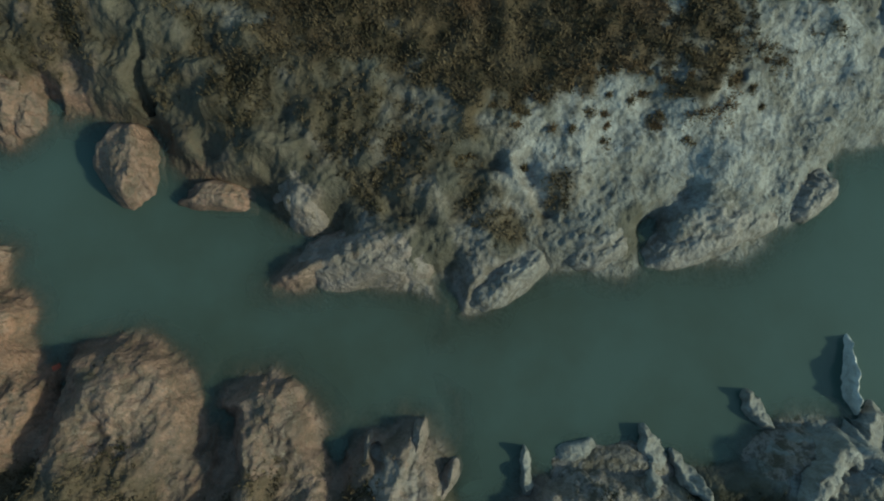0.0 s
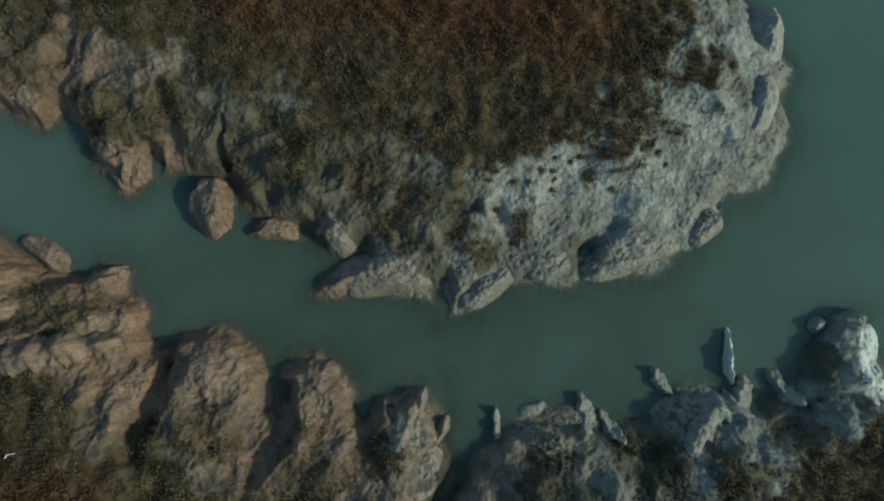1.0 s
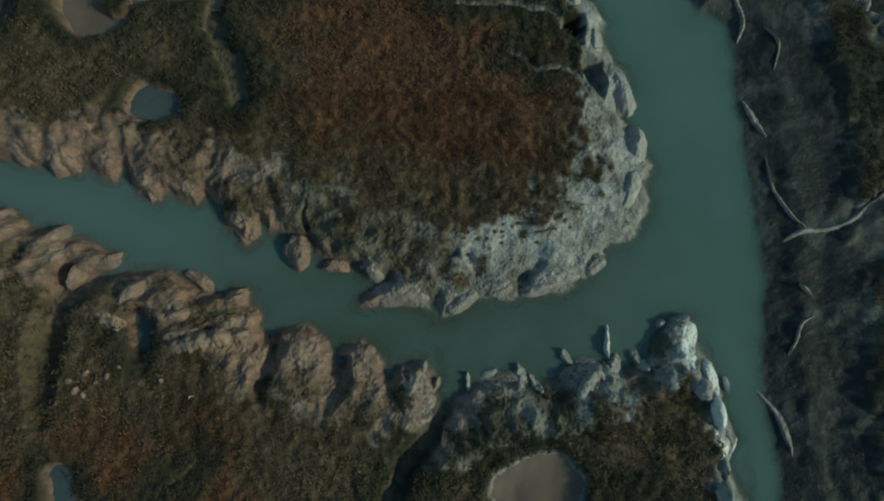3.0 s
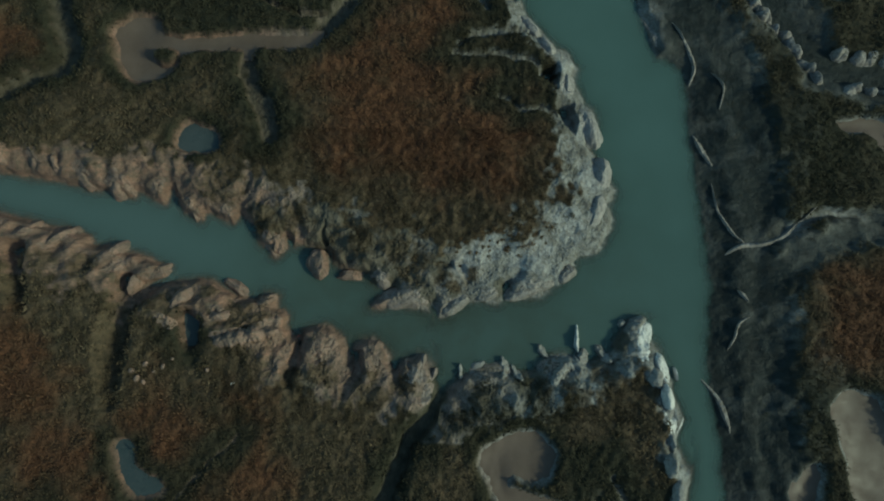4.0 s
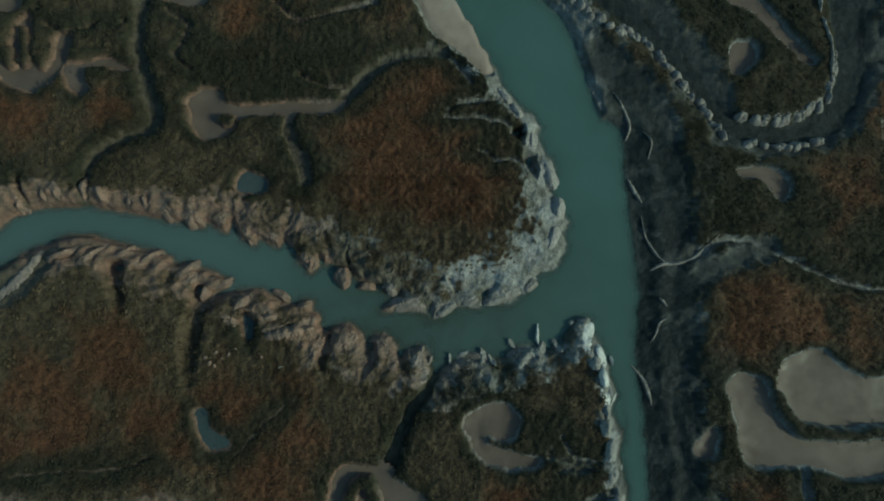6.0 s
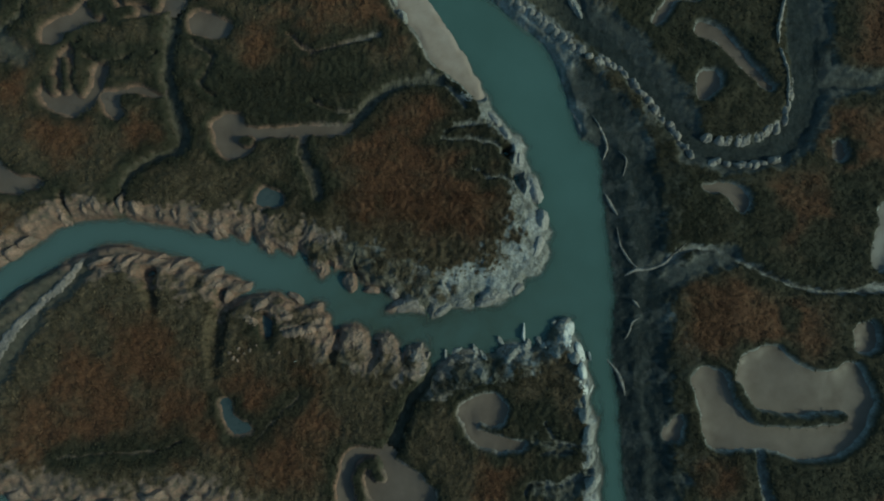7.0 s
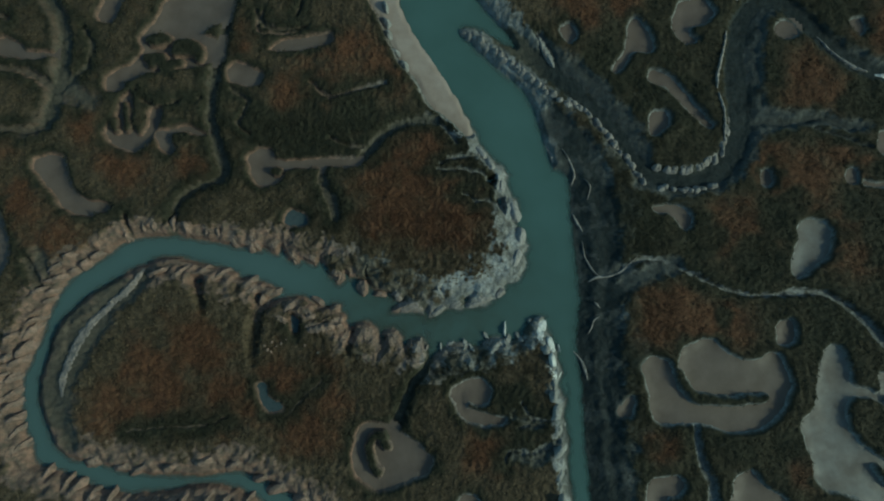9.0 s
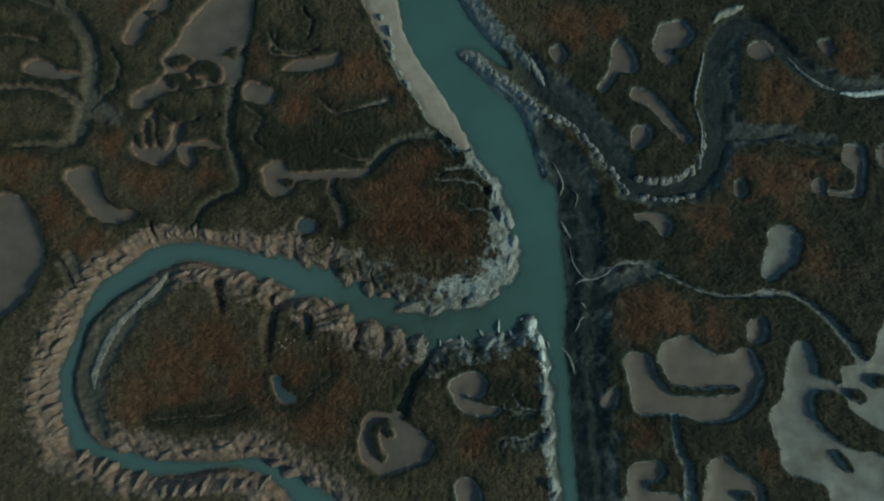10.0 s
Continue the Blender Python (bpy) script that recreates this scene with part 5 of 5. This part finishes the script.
mud_block(3.32, 17.52, 1.8, 0.8, 0.35, -30, 59, M_POINT, "smooth rounded tan-grey mud slump along the channel", crest=0.1, mound=True, rise=0.4)


def mud_ridge(path, high, seed, material=None, label="", calm=1.0):
    """A thin crest of mud along a bent line (rows x, y, half width)."""
    line = spline(path, False, 26)
    n, m = len(line), 17
    tx, ty = np.gradient(line[:, 0]), np.gradient(line[:, 1])
    ln = np.hypot(tx, ty) + 1e-9
    s, v = np.linspace(0, 1, n)[:, None], np.linspace(-1, 1, m)[None, :]
    wide = line[:, 2:3] * (0.35 + 0.65 * np.sqrt(np.clip(4 * s * (1 - s), 0, 1))) * (1 + calm * (0.3 * wave(line[:, 0:1] + seed, line[:, 1:2], 0.3, 51) + 0.3 * wave(line[:, 0:1] - seed, line[:, 1:2], 0.12, 57))) * 1.55
    X, Y = line[:, 0:1] - (ty / ln)[:, None] * wide * v, line[:, 1:2] + (tx / ln)[:, None] * wide * v
    base = np.maximum(bed_at(X, Y), -0.3)
    crest = -0.55 * (-ty / ln)[:, None] + 0.2 * wave(line[:, 0:1] + seed, line[:, 1:2], 0.25, 52)
    up = np.where(v < crest, (v + 1) / (crest + 1), (1 - v) / (1 - crest)) ** (1.25 if calm < 0.5 else 0.7) * np.clip(9 * s * (1.02 - s), 0, 1) * (0.9 + 0.4 * wave(line[:, 0:1] - seed, line[:, 1:2], 0.35 + 1.2 * (calm < 0.5), 53) + 0.12 * calm * wave(line[:, 0:1], line[:, 1:2] + seed, 0.13, 56)) * (1 + (calm < 0.5) * (0.5 * wave(X, Y, 0.8, 77) + 0.35 * wave(X, Y, 0.35, 78)))
    Z = np.maximum(base, np.where(np.abs(v) < 0.8, -0.03, base)) + high * up + calm * (0.05 * wave(X, Y, 0.2, 54) + 0.03 * wave(X, Y, 0.1, 55)) - 0.12 * v ** 4
    cx, cy, cz = float(X[n // 2, m // 2]), float(Y[n // 2, m // 2]), float(base[n // 2, m // 2])
    co = np.stack([X - cx, Y - cy, Z - cz], -1)
    under = co[:, [0, -1]] - np.array([0, 0, 0.25])
    ring = np.concatenate([under[:, :1], co, under[:, 1:]], 1)
    w = m + 2
    i = np.arange(n - 1)[:, None] * w + np.arange(w)[None, :]
    j = np.arange(n - 1)[:, None] * w + (np.arange(w)[None, :] + 1) % w
    quads = np.stack([i, i + w, j + w, j], -1).reshape(-1, 4)
    if material is None:
        material = M_BROWN if cx < -3.5 else M_MIXED if cx < 2 else M_PALE
    ob = part("mud_ridge", raw_mesh("mud_ridge", ring.reshape(-1, 3), quads), material)
    ob.location = (cx, cy, cz)
    return tagged(ob, label or ("narrow brown mud crest" if material == M_BROWN else "weathered olive-grey mud crest" if material == M_CREST else "narrow pale mud crest") + " on the dark creek bank", "mud ridge", "mud ridges")


mud_ridge([(1.71, -1.74, 0.03), (1.73, -2.05, 0.08), (1.75, -2.57, 0.1)], 0.3, 1, M_PALE)
mud_ridge([(3.75, -1.36, 0.06), (3.87, -1.7, 0.14), (3.99, -2.06, 0.16), (3.69, -2.51, 0.12)], 0.32, 2, M_PALE)
mud_ridge([(4.25, -1.8, 0.08), (4.5, -2.25, 0.14), (4.74, -2.58, 0.1)], 0.22, 3, M_PALE)
mud_ridge([(7.59, 0.17, 0.05), (7.57, -0.31, 0.09), (7.53, -0.88, 0.1), (7.63, -1.26, 0.07)], 0.38, 4, M_SALT, label="tall thin fin of pale mud beside the water")
mud_ridge([(7.96, -1.01, 0.21), (7.72, -1.63, 0.27), (6.84, -1.91, 0.27), (6.11, -2.79, 0.21)], 0.34, 5, M_PALE)
mud_ridge([(8.52, -0.81, 0.17), (8.83, -1.34, 0.19), (9.14, -1.71, 0.17)], 0.28, 6, M_PALE)
mud_ridge([(13.28, 16.42, 0.042), (13.99, 15.24, 0.078), (14.44, 13.95, 0.096), (14.13, 12.85, 0.06)], 0.18, 80, M_CREST, calm=0.4)
mud_ridge([(15.23, 13.52, 0.042), (15.69, 13.05, 0.06), (15.83, 12.51, 0.06), (15.51, 11.42, 0.042)], 0.156, 81, M_CREST, calm=0.4)
mud_ridge([(14.15, 10.15, 0.06), (14.52, 9.34, 0.12), (15.01, 8.4, 0.078)], 0.15, 82, M_CREST, calm=0.4)
mud_ridge([(14.92, 7.52, 0.042), (15.16, 5.97, 0.06), (15.77, 4.78, 0.078), (16.24, 4.27, 0.06)], 0.15, 83, M_CREST, calm=0.4)
mud_ridge([(15.29, 3.66, 0.096), (16.06, 4.1, 0.125), (17.25, 4.21, 0.096), (18.3, 4.62, 0.096), (19.03, 5.31, 0.077), (19.96, 6.1, 0.048)], 0.16, 84, M_CREST, calm=0.4)
mud_ridge([(16.24, 0.52, 0.042), (15.69, 0.19, 0.06), (15.41, -0.52, 0.06), (15.04, -1.13, 0.042)], 0.156, 85, M_CREST, calm=0.4)
mud_ridge([(13.67, -2.47, 0.06), (14.4, -3.39, 0.096), (14.76, -4.33, 0.12), (14.93, -5.17, 0.06)], 0.168, 86, M_CREST, calm=0.4)
mud_ridge([(11.87, 16.63, 0.06), (12.26, 15.89, 0.12), (12.46, 15.07, 0.078)], 0.15, 87, M_CREST, calm=0.4)
mud_ridge([(15.74, 1.87, 0.06), (15.99, 1.6, 0.096), (16.23, 1.27, 0.06)], 0.15, 88, M_CREST, calm=0.4)
mud_ridge([(31.05, 31.6, 0.17), (31.92, 32.6, 0.33), (33.52, 33.28, 0.33), (34.48, 33.63, 0.22)], 0.26, 107, M_CREST, calm=0.2)
mud_ridge([(11.18, 28.12, 0.11), (11.85, 26.22, 0.17), (12.52, 24.78, 0.17)], 0.26, 108, M_CREST, calm=0.2)
mud_ridge([(5.64, -0.79, 0.08), (5.72, -1.02, 0.16), (5.89, -1.3, 0.14), (6.1, -1.48, 0.06)], 0.28, 7, M_PALE)
mud_ridge([(11.19, 27.98, 0.18), (12.16, 26.09, 0.24), (12.77, 24.58, 0.18)], 0.3, 15)
mud_ridge([(28.75, 16.4, 0.13), (28.9, 20.06, 0.12), (28.5, 22.0, 0.14)], 0.25, 19, M_CREST)
mud_ridge([(28.4, 22.3, 0.12), (28.6, 23.8, 0.13), (29.4, 26.63, 0.14), (29.9, 28.4, 0.16)], 0.3, 22, M_CREST)
mud_ridge([(39.2, 28.2, 0.1), (40.48, 26.6, 0.13), (42.45, 25.1, 0.16), (44.0, 24.5, 0.14)], 0.2, 20, M_CREST)
mud_ridge([(44.6, 24.2, 0.16), (46.4, 24.0, 0.25), (48.3, 24.2, 0.28), (50.6, 24.5, 0.25)], 0.18, 21, M_SALT)
mud_ridge([(-24.97, 4.88, 0.22), (-26.46, 2.77, 0.28), (-28.01, 1.67, 0.22)], 0.2, 23, M_MIXED)
mud_ridge([(-26.92, 2.21, 0.27), (-29.18, 0.03, 0.33), (-30.56, -2.66, 0.33), (-31.17, -4.78, 0.27), (-31.14, -6.36, 0.21)], 0.16, 24, M_MIXED)
mud_ridge([(-10.12, -0.76, 0.27), (-8.61, -0.42, 0.27), (-7.09, -0.15, 0.24)], 0.35, 27)


for clod, (x, y, r) in enumerate([(-13.78, -2.02, 0.29), (-13.16, -1.72, 0.27), (-13.51, -2.4, 0.33), (-12.34, -1.84, 0.24), (-13.19, -2.56, 0.23),
    (-10.28, -2, 0.2), (-11.91, -1.49, 0.18), (-12.74, -2.06, 0.2)]):
    mud_block(x, y, 1.4 * r, 1.1 * r, 0.6 * r, 25 * clod, 300 + clod, M_BROWN, "rounded tan mud clod among the marsh plants", name="mud_clod", square=2.2)


def bank_row(path, spacing, length, width, high, angle, seed, material=None, spread=14):
    """Mud ribs side by side along a bank line."""
    rnd = random.Random(seed)
    line = spline(path, False, 12)
    run = np.concatenate([[0], np.cumsum(np.hypot(*np.diff(line[:, :2], axis=0).T))])
    s = rnd.uniform(0, spacing)
    while s < run[-1]:
        x, y = np.interp(s, run, line[:, 0]), np.interp(s, run, line[:, 1])
        mud_block(x + rnd.uniform(-0.2, 0.2), y + rnd.uniform(-0.2, 0.2), length * rnd.uniform(0.7, 1.25), width * rnd.uniform(0.75, 1.3),
                  high * rnd.uniform(0.75, 1.3), angle + rnd.uniform(-spread, spread), seed * 50 + s, material, name="mud_rib", rib=True,
                  label=("warm brown" if x < -3.5 else "weathered olive-grey" if material == M_CREST else "pale grey") + " mud rib on the eroded creek bank")
        s += spacing * rnd.uniform(0.75, 1.3)


bank_row([(-28.85, 6.23), (-31.04, 4.89), (-32.56, 3.61), (-33.47, 1.68)], 1.1, 2.2, 0.75, 0.75, 38, 61)
bank_row([(-30.35, 6.4), (-32.15, 5.11), (-34.12, 2.78)], 1.3, 1.8, 0.7, 0.60, 30, 62)
bank_row([(-34.02, 0.59), (-34.73, -2.12), (-35.58, -4.25), (-35.58, -6.35), (-35.27, -8.44), (-34.28, -11.02)], 1.15, 2.6, 0.8, 0.83, 38, 63)
bank_row([(-35.56, -0.5), (-36.46, -3.71), (-36.72, -6.33), (-36.11, -9.18)], 1.5, 1.6, 0.7, 0.60, 30, 64)
bank_row([(-32.41, -12.66), (-29.98, -13.69), (-26.75, -15.12), (-23.61, -15.55), (-20.5, -15.28), (-17.37, -15.11), (-14.72, -15.83)], 1.5, 2.4, 0.8,
    0.75, 60, 65)
bank_row([(-26.9, 8.11), (-24.73, 8.85), (-21.95, 8.86), (-19.13, 8.29), (-16.87, 7.73), (-14.61, 6.99)], 1.3, 1.6, 0.9, 0.60, -70, 66)
bank_row([(-28.32, -11.82), (-25.42, -12), (-22.79, -12.12), (-19.65, -11.94), (-16.47, -12.07), (-14.32, -12.8), (-11.63, -14.15), (-9.49, -15.18)],
    2.2, 2.6, 1.2, 0.75, 18, 67)
bank_row([(-25.03, 4.57), (-22.27, 4.45), (-19.52, 4.57), (-16.72, 3.9), (-14.47, 3.06)], 1.9, 2.4, 0.8, 0.68, 25, 68, spread=25)
bank_row([(-15.54, 2.77), (-12.18, 1.38), (-9.94, 0.55), (-7.72, -0.28)], 2.1, 1.7, 0.8, 0.6, 35, 69, spread=60)
bank_row([(10.88, -1.14), (11.53, -3.88), (11.65, -7.12), (11.78, -10.3), (11.9, -13.42), (12.34, -16.49)], 1.5, 1.9, 1.0, 0.83, 70, 70, M_PALE, 25)
bank_row([(-5.18, 32.98), (-3.66, 31.05), (-3.51, 28.48), (-2.53, 25.95), (-1.21, 23.76)], 1.6, 1.5, 0.9, 0.75, -45, 76, M_PALE, 25)
bank_row([(4.12, 28.23), (5.9, 27.11), (7.95, 25.24), (9.71, 24)], 0.62, 1.1, 0.8, 0.48, -37, 100, M_CREST, 42)
bank_row([(9.12, 24.5), (10.87, 23.08), (12.6, 21.54), (14.62, 20.2)], 0.62, 1.1, 0.85, 0.48, -38, 101, M_CREST, 42)
bank_row([(14.07, 21.25), (15.8, 20.03), (17.2, 18.21), (18.29, 16.4)], 0.62, 1.1, 0.8, 0.48, -49, 102, M_CREST, 42)
bank_row([(17.75, 17.42), (19.14, 15.8), (20.22, 14.01), (20.86, 12.82)], 0.62, 1.1, 0.8, 0.48, -56, 103, M_CREST, 42)
bank_row([(21.42, 14.61), (23.17, 14.44), (25.23, 14.63), (27.03, 15.06)], 0.62, 1.1, 0.8, 0.48, 5, 104, M_CREST, 42)
bank_row([(26.42, 14.82), (28.26, 15.85), (28.96, 17.37), (29.24, 19.52)], 0.62, 1.1, 0.72, 0.48, 59, 105, M_CREST, 42)
bank_row([(21.9, 12.65), (23.93, 12.42), (25.97, 12.43), (28.05, 12.85)], 0.62, 1.1, 0.72, 0.48, 2, 106, M_CREST, 42)



# ---- plants ----
def ground_at(x, y):
    i, j = np.clip(np.searchsorted(GX, x), 1, len(GX) - 1), np.clip(np.searchsorted(GY, y), 1, len(GY) - 1)
    return GZ[j, i], PLANTS[j, i], RUSTY[j, i], SHADE_TONE[j, i]


def blades(x, y, z, rust, size, count, rng, shade_tone=None, steep=1.35):
    """Leaf triangles round the places x, y, z: vertices, faces and values."""
    n = len(x)
    az = rng.uniform(0, 2 * np.pi, (n, count))
    el = rng.uniform(0.18 * steep, steep, (n, count))
    ln = size[:, None] * rng.uniform(0.55, 1.2, (n, count))
    bx = x[:, None] + size[:, None] * 0.45 * rng.normal(0, 1, (n, count))
    by = y[:, None] + size[:, None] * 0.45 * rng.normal(0, 1, (n, count))
    bz = np.repeat(z[:, None] - 0.01, count, 1)
    w = ln * 0.17
    px, py = -np.sin(az) * w, np.cos(az) * w
    tip = np.stack([bx + np.cos(az) * np.cos(el) * ln, by + np.sin(az) * np.cos(el) * ln, bz + np.sin(el) * ln], -1)
    a, b = np.stack([bx + px, by + py, bz + 0.3 * ln], -1), np.stack([bx - px, by - py, bz + 0.1 * ln], -1)
    co = np.stack([a, b, tip], 2).reshape(-1, 3)
    faces = np.arange(len(co)).reshape(-1, 3)
    tone = np.repeat(rng.uniform(0, 1, n), count * 3)
    shade_tone = np.zeros(n) if shade_tone is None else shade_tone
    return co, faces, {"rust": np.repeat(rust, count * 3), "tone": tone, "shade_tone": np.repeat(shade_tone, count * 3)}


def plant_cover(name, box, hole, spacing, size, count, seed, label, steep=1.35):
    rng = np.random.RandomState(seed)
    nx, ny = int((box[2] - box[0]) / spacing), int((box[3] - box[1]) / spacing)
    x, y = np.meshgrid(np.arange(nx), np.arange(ny))
    x = box[0] + (x.ravel() + rng.uniform(0, 1, x.size)) * spacing
    y = box[1] + (y.ravel() + rng.uniform(0, 1, y.size)) * spacing
    if hole:
        out = (x < hole[0]) | (x > hole[2]) | (y < hole[1]) | (y > hole[3])
        x, y = x[out], y[out]
    z, p, r, w = ground_at(x, y)
    patch = wave(x, y, 0.9, 41) + 0.6 * wave(x, y, 0.3, 42)
    chance = np.where(z > 0.35, p * 0.95 + 0.10 * (patch > 0.45), 0)
    pick = rng.uniform(0, 1, x.size) < chance * (0.75 + 0.5 * patch)
    x, y, z, r, p, w = x[pick], y[pick], z[pick], r[pick], p[pick], w[pick]
    s = size * rng.uniform(0.6, 1.4, x.size) * (0.45 + 0.55 * p) * (1 + 0.35 * wave(x, y, 1.3, 43))
    ob = part(name, raw_mesh(name, *blades(x, y, z, r, s, count, rng, w, steep), smooth=False), M_LEAF)
    return tagged(ob, label, "marsh plants", kind="stuff")


NEAR, MIDDLE, WIDE = (-10, -4.5, 10.5, 10), (-22, -12, 23, 19), (-53, -19, 53, 38)
plant_cover("saltmarsh_plants", NEAR, None, 0.07, 0.08, 10, 1, "low dense olive-brown and rusty saltmarsh plants")
plant_cover("saltmarsh_plants", MIDDLE, NEAR, 0.13, 0.13, 8, 2, "low dense dark olive and rust-red saltmarsh plants", 0.9)
plant_cover("saltmarsh_plants", WIDE, MIDDLE, 0.21, 0.17, 6, 3, "dark brown and rust-red saltmarsh plants covering the flats", 0.6)


def bush(x, y, radius, high, seed, rusty=0.2):
    """A small woody shrub: stems and a ragged crown of leaves."""
    rng = np.random.RandomState(seed)
    z = float(bed_at(x, y))
    root = tagged(new("sea_blite_bush"), "small dark olive shrub growing on the pale mud bank" if rusty < 0.5 else "small rusty brown shrub growing on the mud bank",
                  "bush", "shrubs on the mud bank")
    root.location = (x, y, z)
    a = rng.uniform(0, 2 * np.pi, 9)
    bm = bmesh.new()
    for k in a:
        tip = Vector((math.cos(k) * radius * 0.35, math.sin(k) * radius * 0.35, high * 0.7))
        m = Matrix.Translation(tip * 0.5 + Vector((0, 0, -0.01))) @ tip.to_track_quat("Z", "Y").to_matrix().to_4x4()
        bmesh.ops.create_cone(bm, cap_ends=True, segments=5, radius1=0.012, radius2=0.004, depth=tip.length + 0.04, matrix=m)
    mesh = bpy.data.meshes.new("stalk")
    bm.to_mesh(mesh)
    bm.free()
    part("stalk", mesh, M_STEM, root)
    n = int(20 + 170 * radius)
    rad, th = radius * np.sqrt(rng.uniform(0, 1, n)), rng.uniform(0, 2 * np.pi, n)
    rad *= np.maximum(0.15, 1 + 1.3 * wave(np.cos(th) * 2 + seed, np.sin(th) * 2, 1.0, 44))
    stretch, turn = rng.uniform(1.0, 1.9), rng.uniform(-0.2, 1.1)
    a, b = rad * np.cos(th) * stretch, rad * np.sin(th) / stretch
    px, py = a * math.cos(turn) - b * math.sin(turn), a * math.sin(turn) + b * math.cos(turn)
    pz = 0.6 * high * (1 - (rad / radius) ** 2 * 0.8) * rng.uniform(0.2, 1, n)
    part("leaves", raw_mesh("leaves", *blades(px, py, pz, np.full(n, rusty), np.full(n, 0.06), 4, rng), smooth=False), M_TUFT, root)


def tuft_material():
    m, nodes, links, b = nodes_of("bank_tuft_leaves")
    g = nodes.new("ShaderNodeNewGeometry")
    leaf = mix(m, g.outputs["Random Per Island"], (0.045, 0.038, 0.022), (0.135, 0.098, 0.055))
    rust = mix(m, g.outputs["Random Per Island"], (0.085, 0.045, 0.025), (0.19, 0.115, 0.065))
    links.new(mix(m, attribute(m, "rust"), leaf, rust), b.inputs["Base Color"])
    b.inputs["Roughness"].default_value, b.inputs["Specular IOR Level"].default_value = 0.75, 0.05
    return m


M_TUFT = tuft_material()
M_STEM = pan_material("woody_stem", (0.07, 0.045, 0.03), (0.10, 0.07, 0.045), 0.6)
bush(5.89, 5.12, 0.38, 0.28, 1)
bush(5.44, 5.28, 0.26, 0.22, 2)
bush(6.28, 4.92, 0.24, 0.20, 3)
bush(5.25, 4.1, 0.34, 0.20, 4, 0.7)
bush(4.79, 3.94, 0.22, 0.16, 5, 0.4)
bush(4.03, 3.86, 0.18, 0.14, 6)
bush(4.35, 4.25, 0.13, 0.12, 7)
bush(2.84, 3.97, 0.14, 0.12, 8)
bush(2.05, 4.14, 0.14, 0.12, 9)
bush(3.12, 3.51, 0.11, 0.10, 10)
bush(2.72, 4.65, 0.4, 0.26, 11, 0.5)
bush(3.42, 4.71, 0.26, 0.20, 12, 0.6)
bush(4.61, 3.57, 0.14, 0.10, 13)
bush(1.55, 3.9, 0.13, 0.10, 14)
bush(0.7, 3.19, 0.21, 0.16, 15)
bush(-0.54, 3.38, 0.23, 0.16, 16)
scatter = random.Random(5)
for k in range(46):
    t = scatter.random()
    bush(1.2 + 4.6 * t + scatter.gauss(0, 0.35), 3.9 + 1.0 * t + scatter.gauss(0, 0.42), scatter.uniform(0.03, 0.08), scatter.uniform(0.04, 0.08), 30 + k, scatter.choice((0.1, 0.2, 0.5)))


def scrap(x, y, size, seed):
    """A crumpled scrap of rusty sheet."""
    rng = np.random.RandomState(seed)
    n = 9
    u, v = np.meshgrid(np.linspace(-1, 1, n), np.linspace(-1, 1, n))
    px, py = size * u * (1 + 0.2 * wave(u, v, 0.8, 61)), 0.6 * size * v * (1 + 0.3 * wave(u, v, 0.7, 62))
    pz = 0.4 * size * wave(u + seed, v, 0.6, 63)
    z = max(float(bed_at(x, y)), 0.25)
    co = np.stack([px, py, pz - pz.min()], -1).reshape(-1, 3)
    i = (np.arange(n - 1)[:, None] * n + np.arange(n - 1)[None, :])
    top = np.stack([i, i + 1, i + n + 1, i + n], -1).reshape(-1, 4)
    low = co - np.array([0, 0, 0.012])
    ob = part("scrap", raw_mesh("scrap", np.concatenate([co, low]), np.concatenate([top, top[:, ::-1] + n * n])), M_RUST)
    ob.location = (x, y, z)
    ob.rotation_euler = (0, 0, radians(35))
    tagged(ob, "crumpled reddish scrap lying on the tip of a mud block", "scrap")


def stick(x, y, length, angle):
    """A bleached stick, tapered and slightly bent."""
    z = float(bed_at(x, y)) + 0.1
    bm = bmesh.new()
    rings = []
    for k in range(7):
        t = k / 6
        r = 0.016 * (1 - 0.6 * t)
        c = Vector((length * (t - 0.5), 0.03 * math.sin(5 * t), 0.02 * math.sin(4 * t)))
        rings.append([bm.verts.new(c + Vector((0, r * math.cos(a), r * math.sin(a)))) for a in np.linspace(0, 2 * np.pi, 6, endpoint=False)])
    for a, b in zip(rings[:-1], rings[1:]):
        for k in range(6):
            bm.faces.new((a[k], a[(k + 1) % 6], b[(k + 1) % 6], b[k]))
    bm.faces.new(rings[0][::-1])
    bm.faces.new(rings[-1])
    mesh = bpy.data.meshes.new("stick")
    bm.to_mesh(mesh)
    bm.free()
    ob = part("stick", mesh, M_BLEACHED)
    ob.location = (x, y, z)
    ob.rotation_euler = (0, 0, radians(angle))
    tagged(ob, "short bleached white stick lying on marsh plants", "stick")


M_RUST = pan_material("rusty_sheet", (0.17, 0.035, 0.022), (0.26, 0.06, 0.035), 0.5)
M_BLEACHED = pan_material("bleached_wood", (0.55, 0.52, 0.47), (0.66, 0.63, 0.58), 0.6)
scrap(-6.2, -0.42, 0.07, 3)
stick(-9.03, -2.62, 0.22, 35)
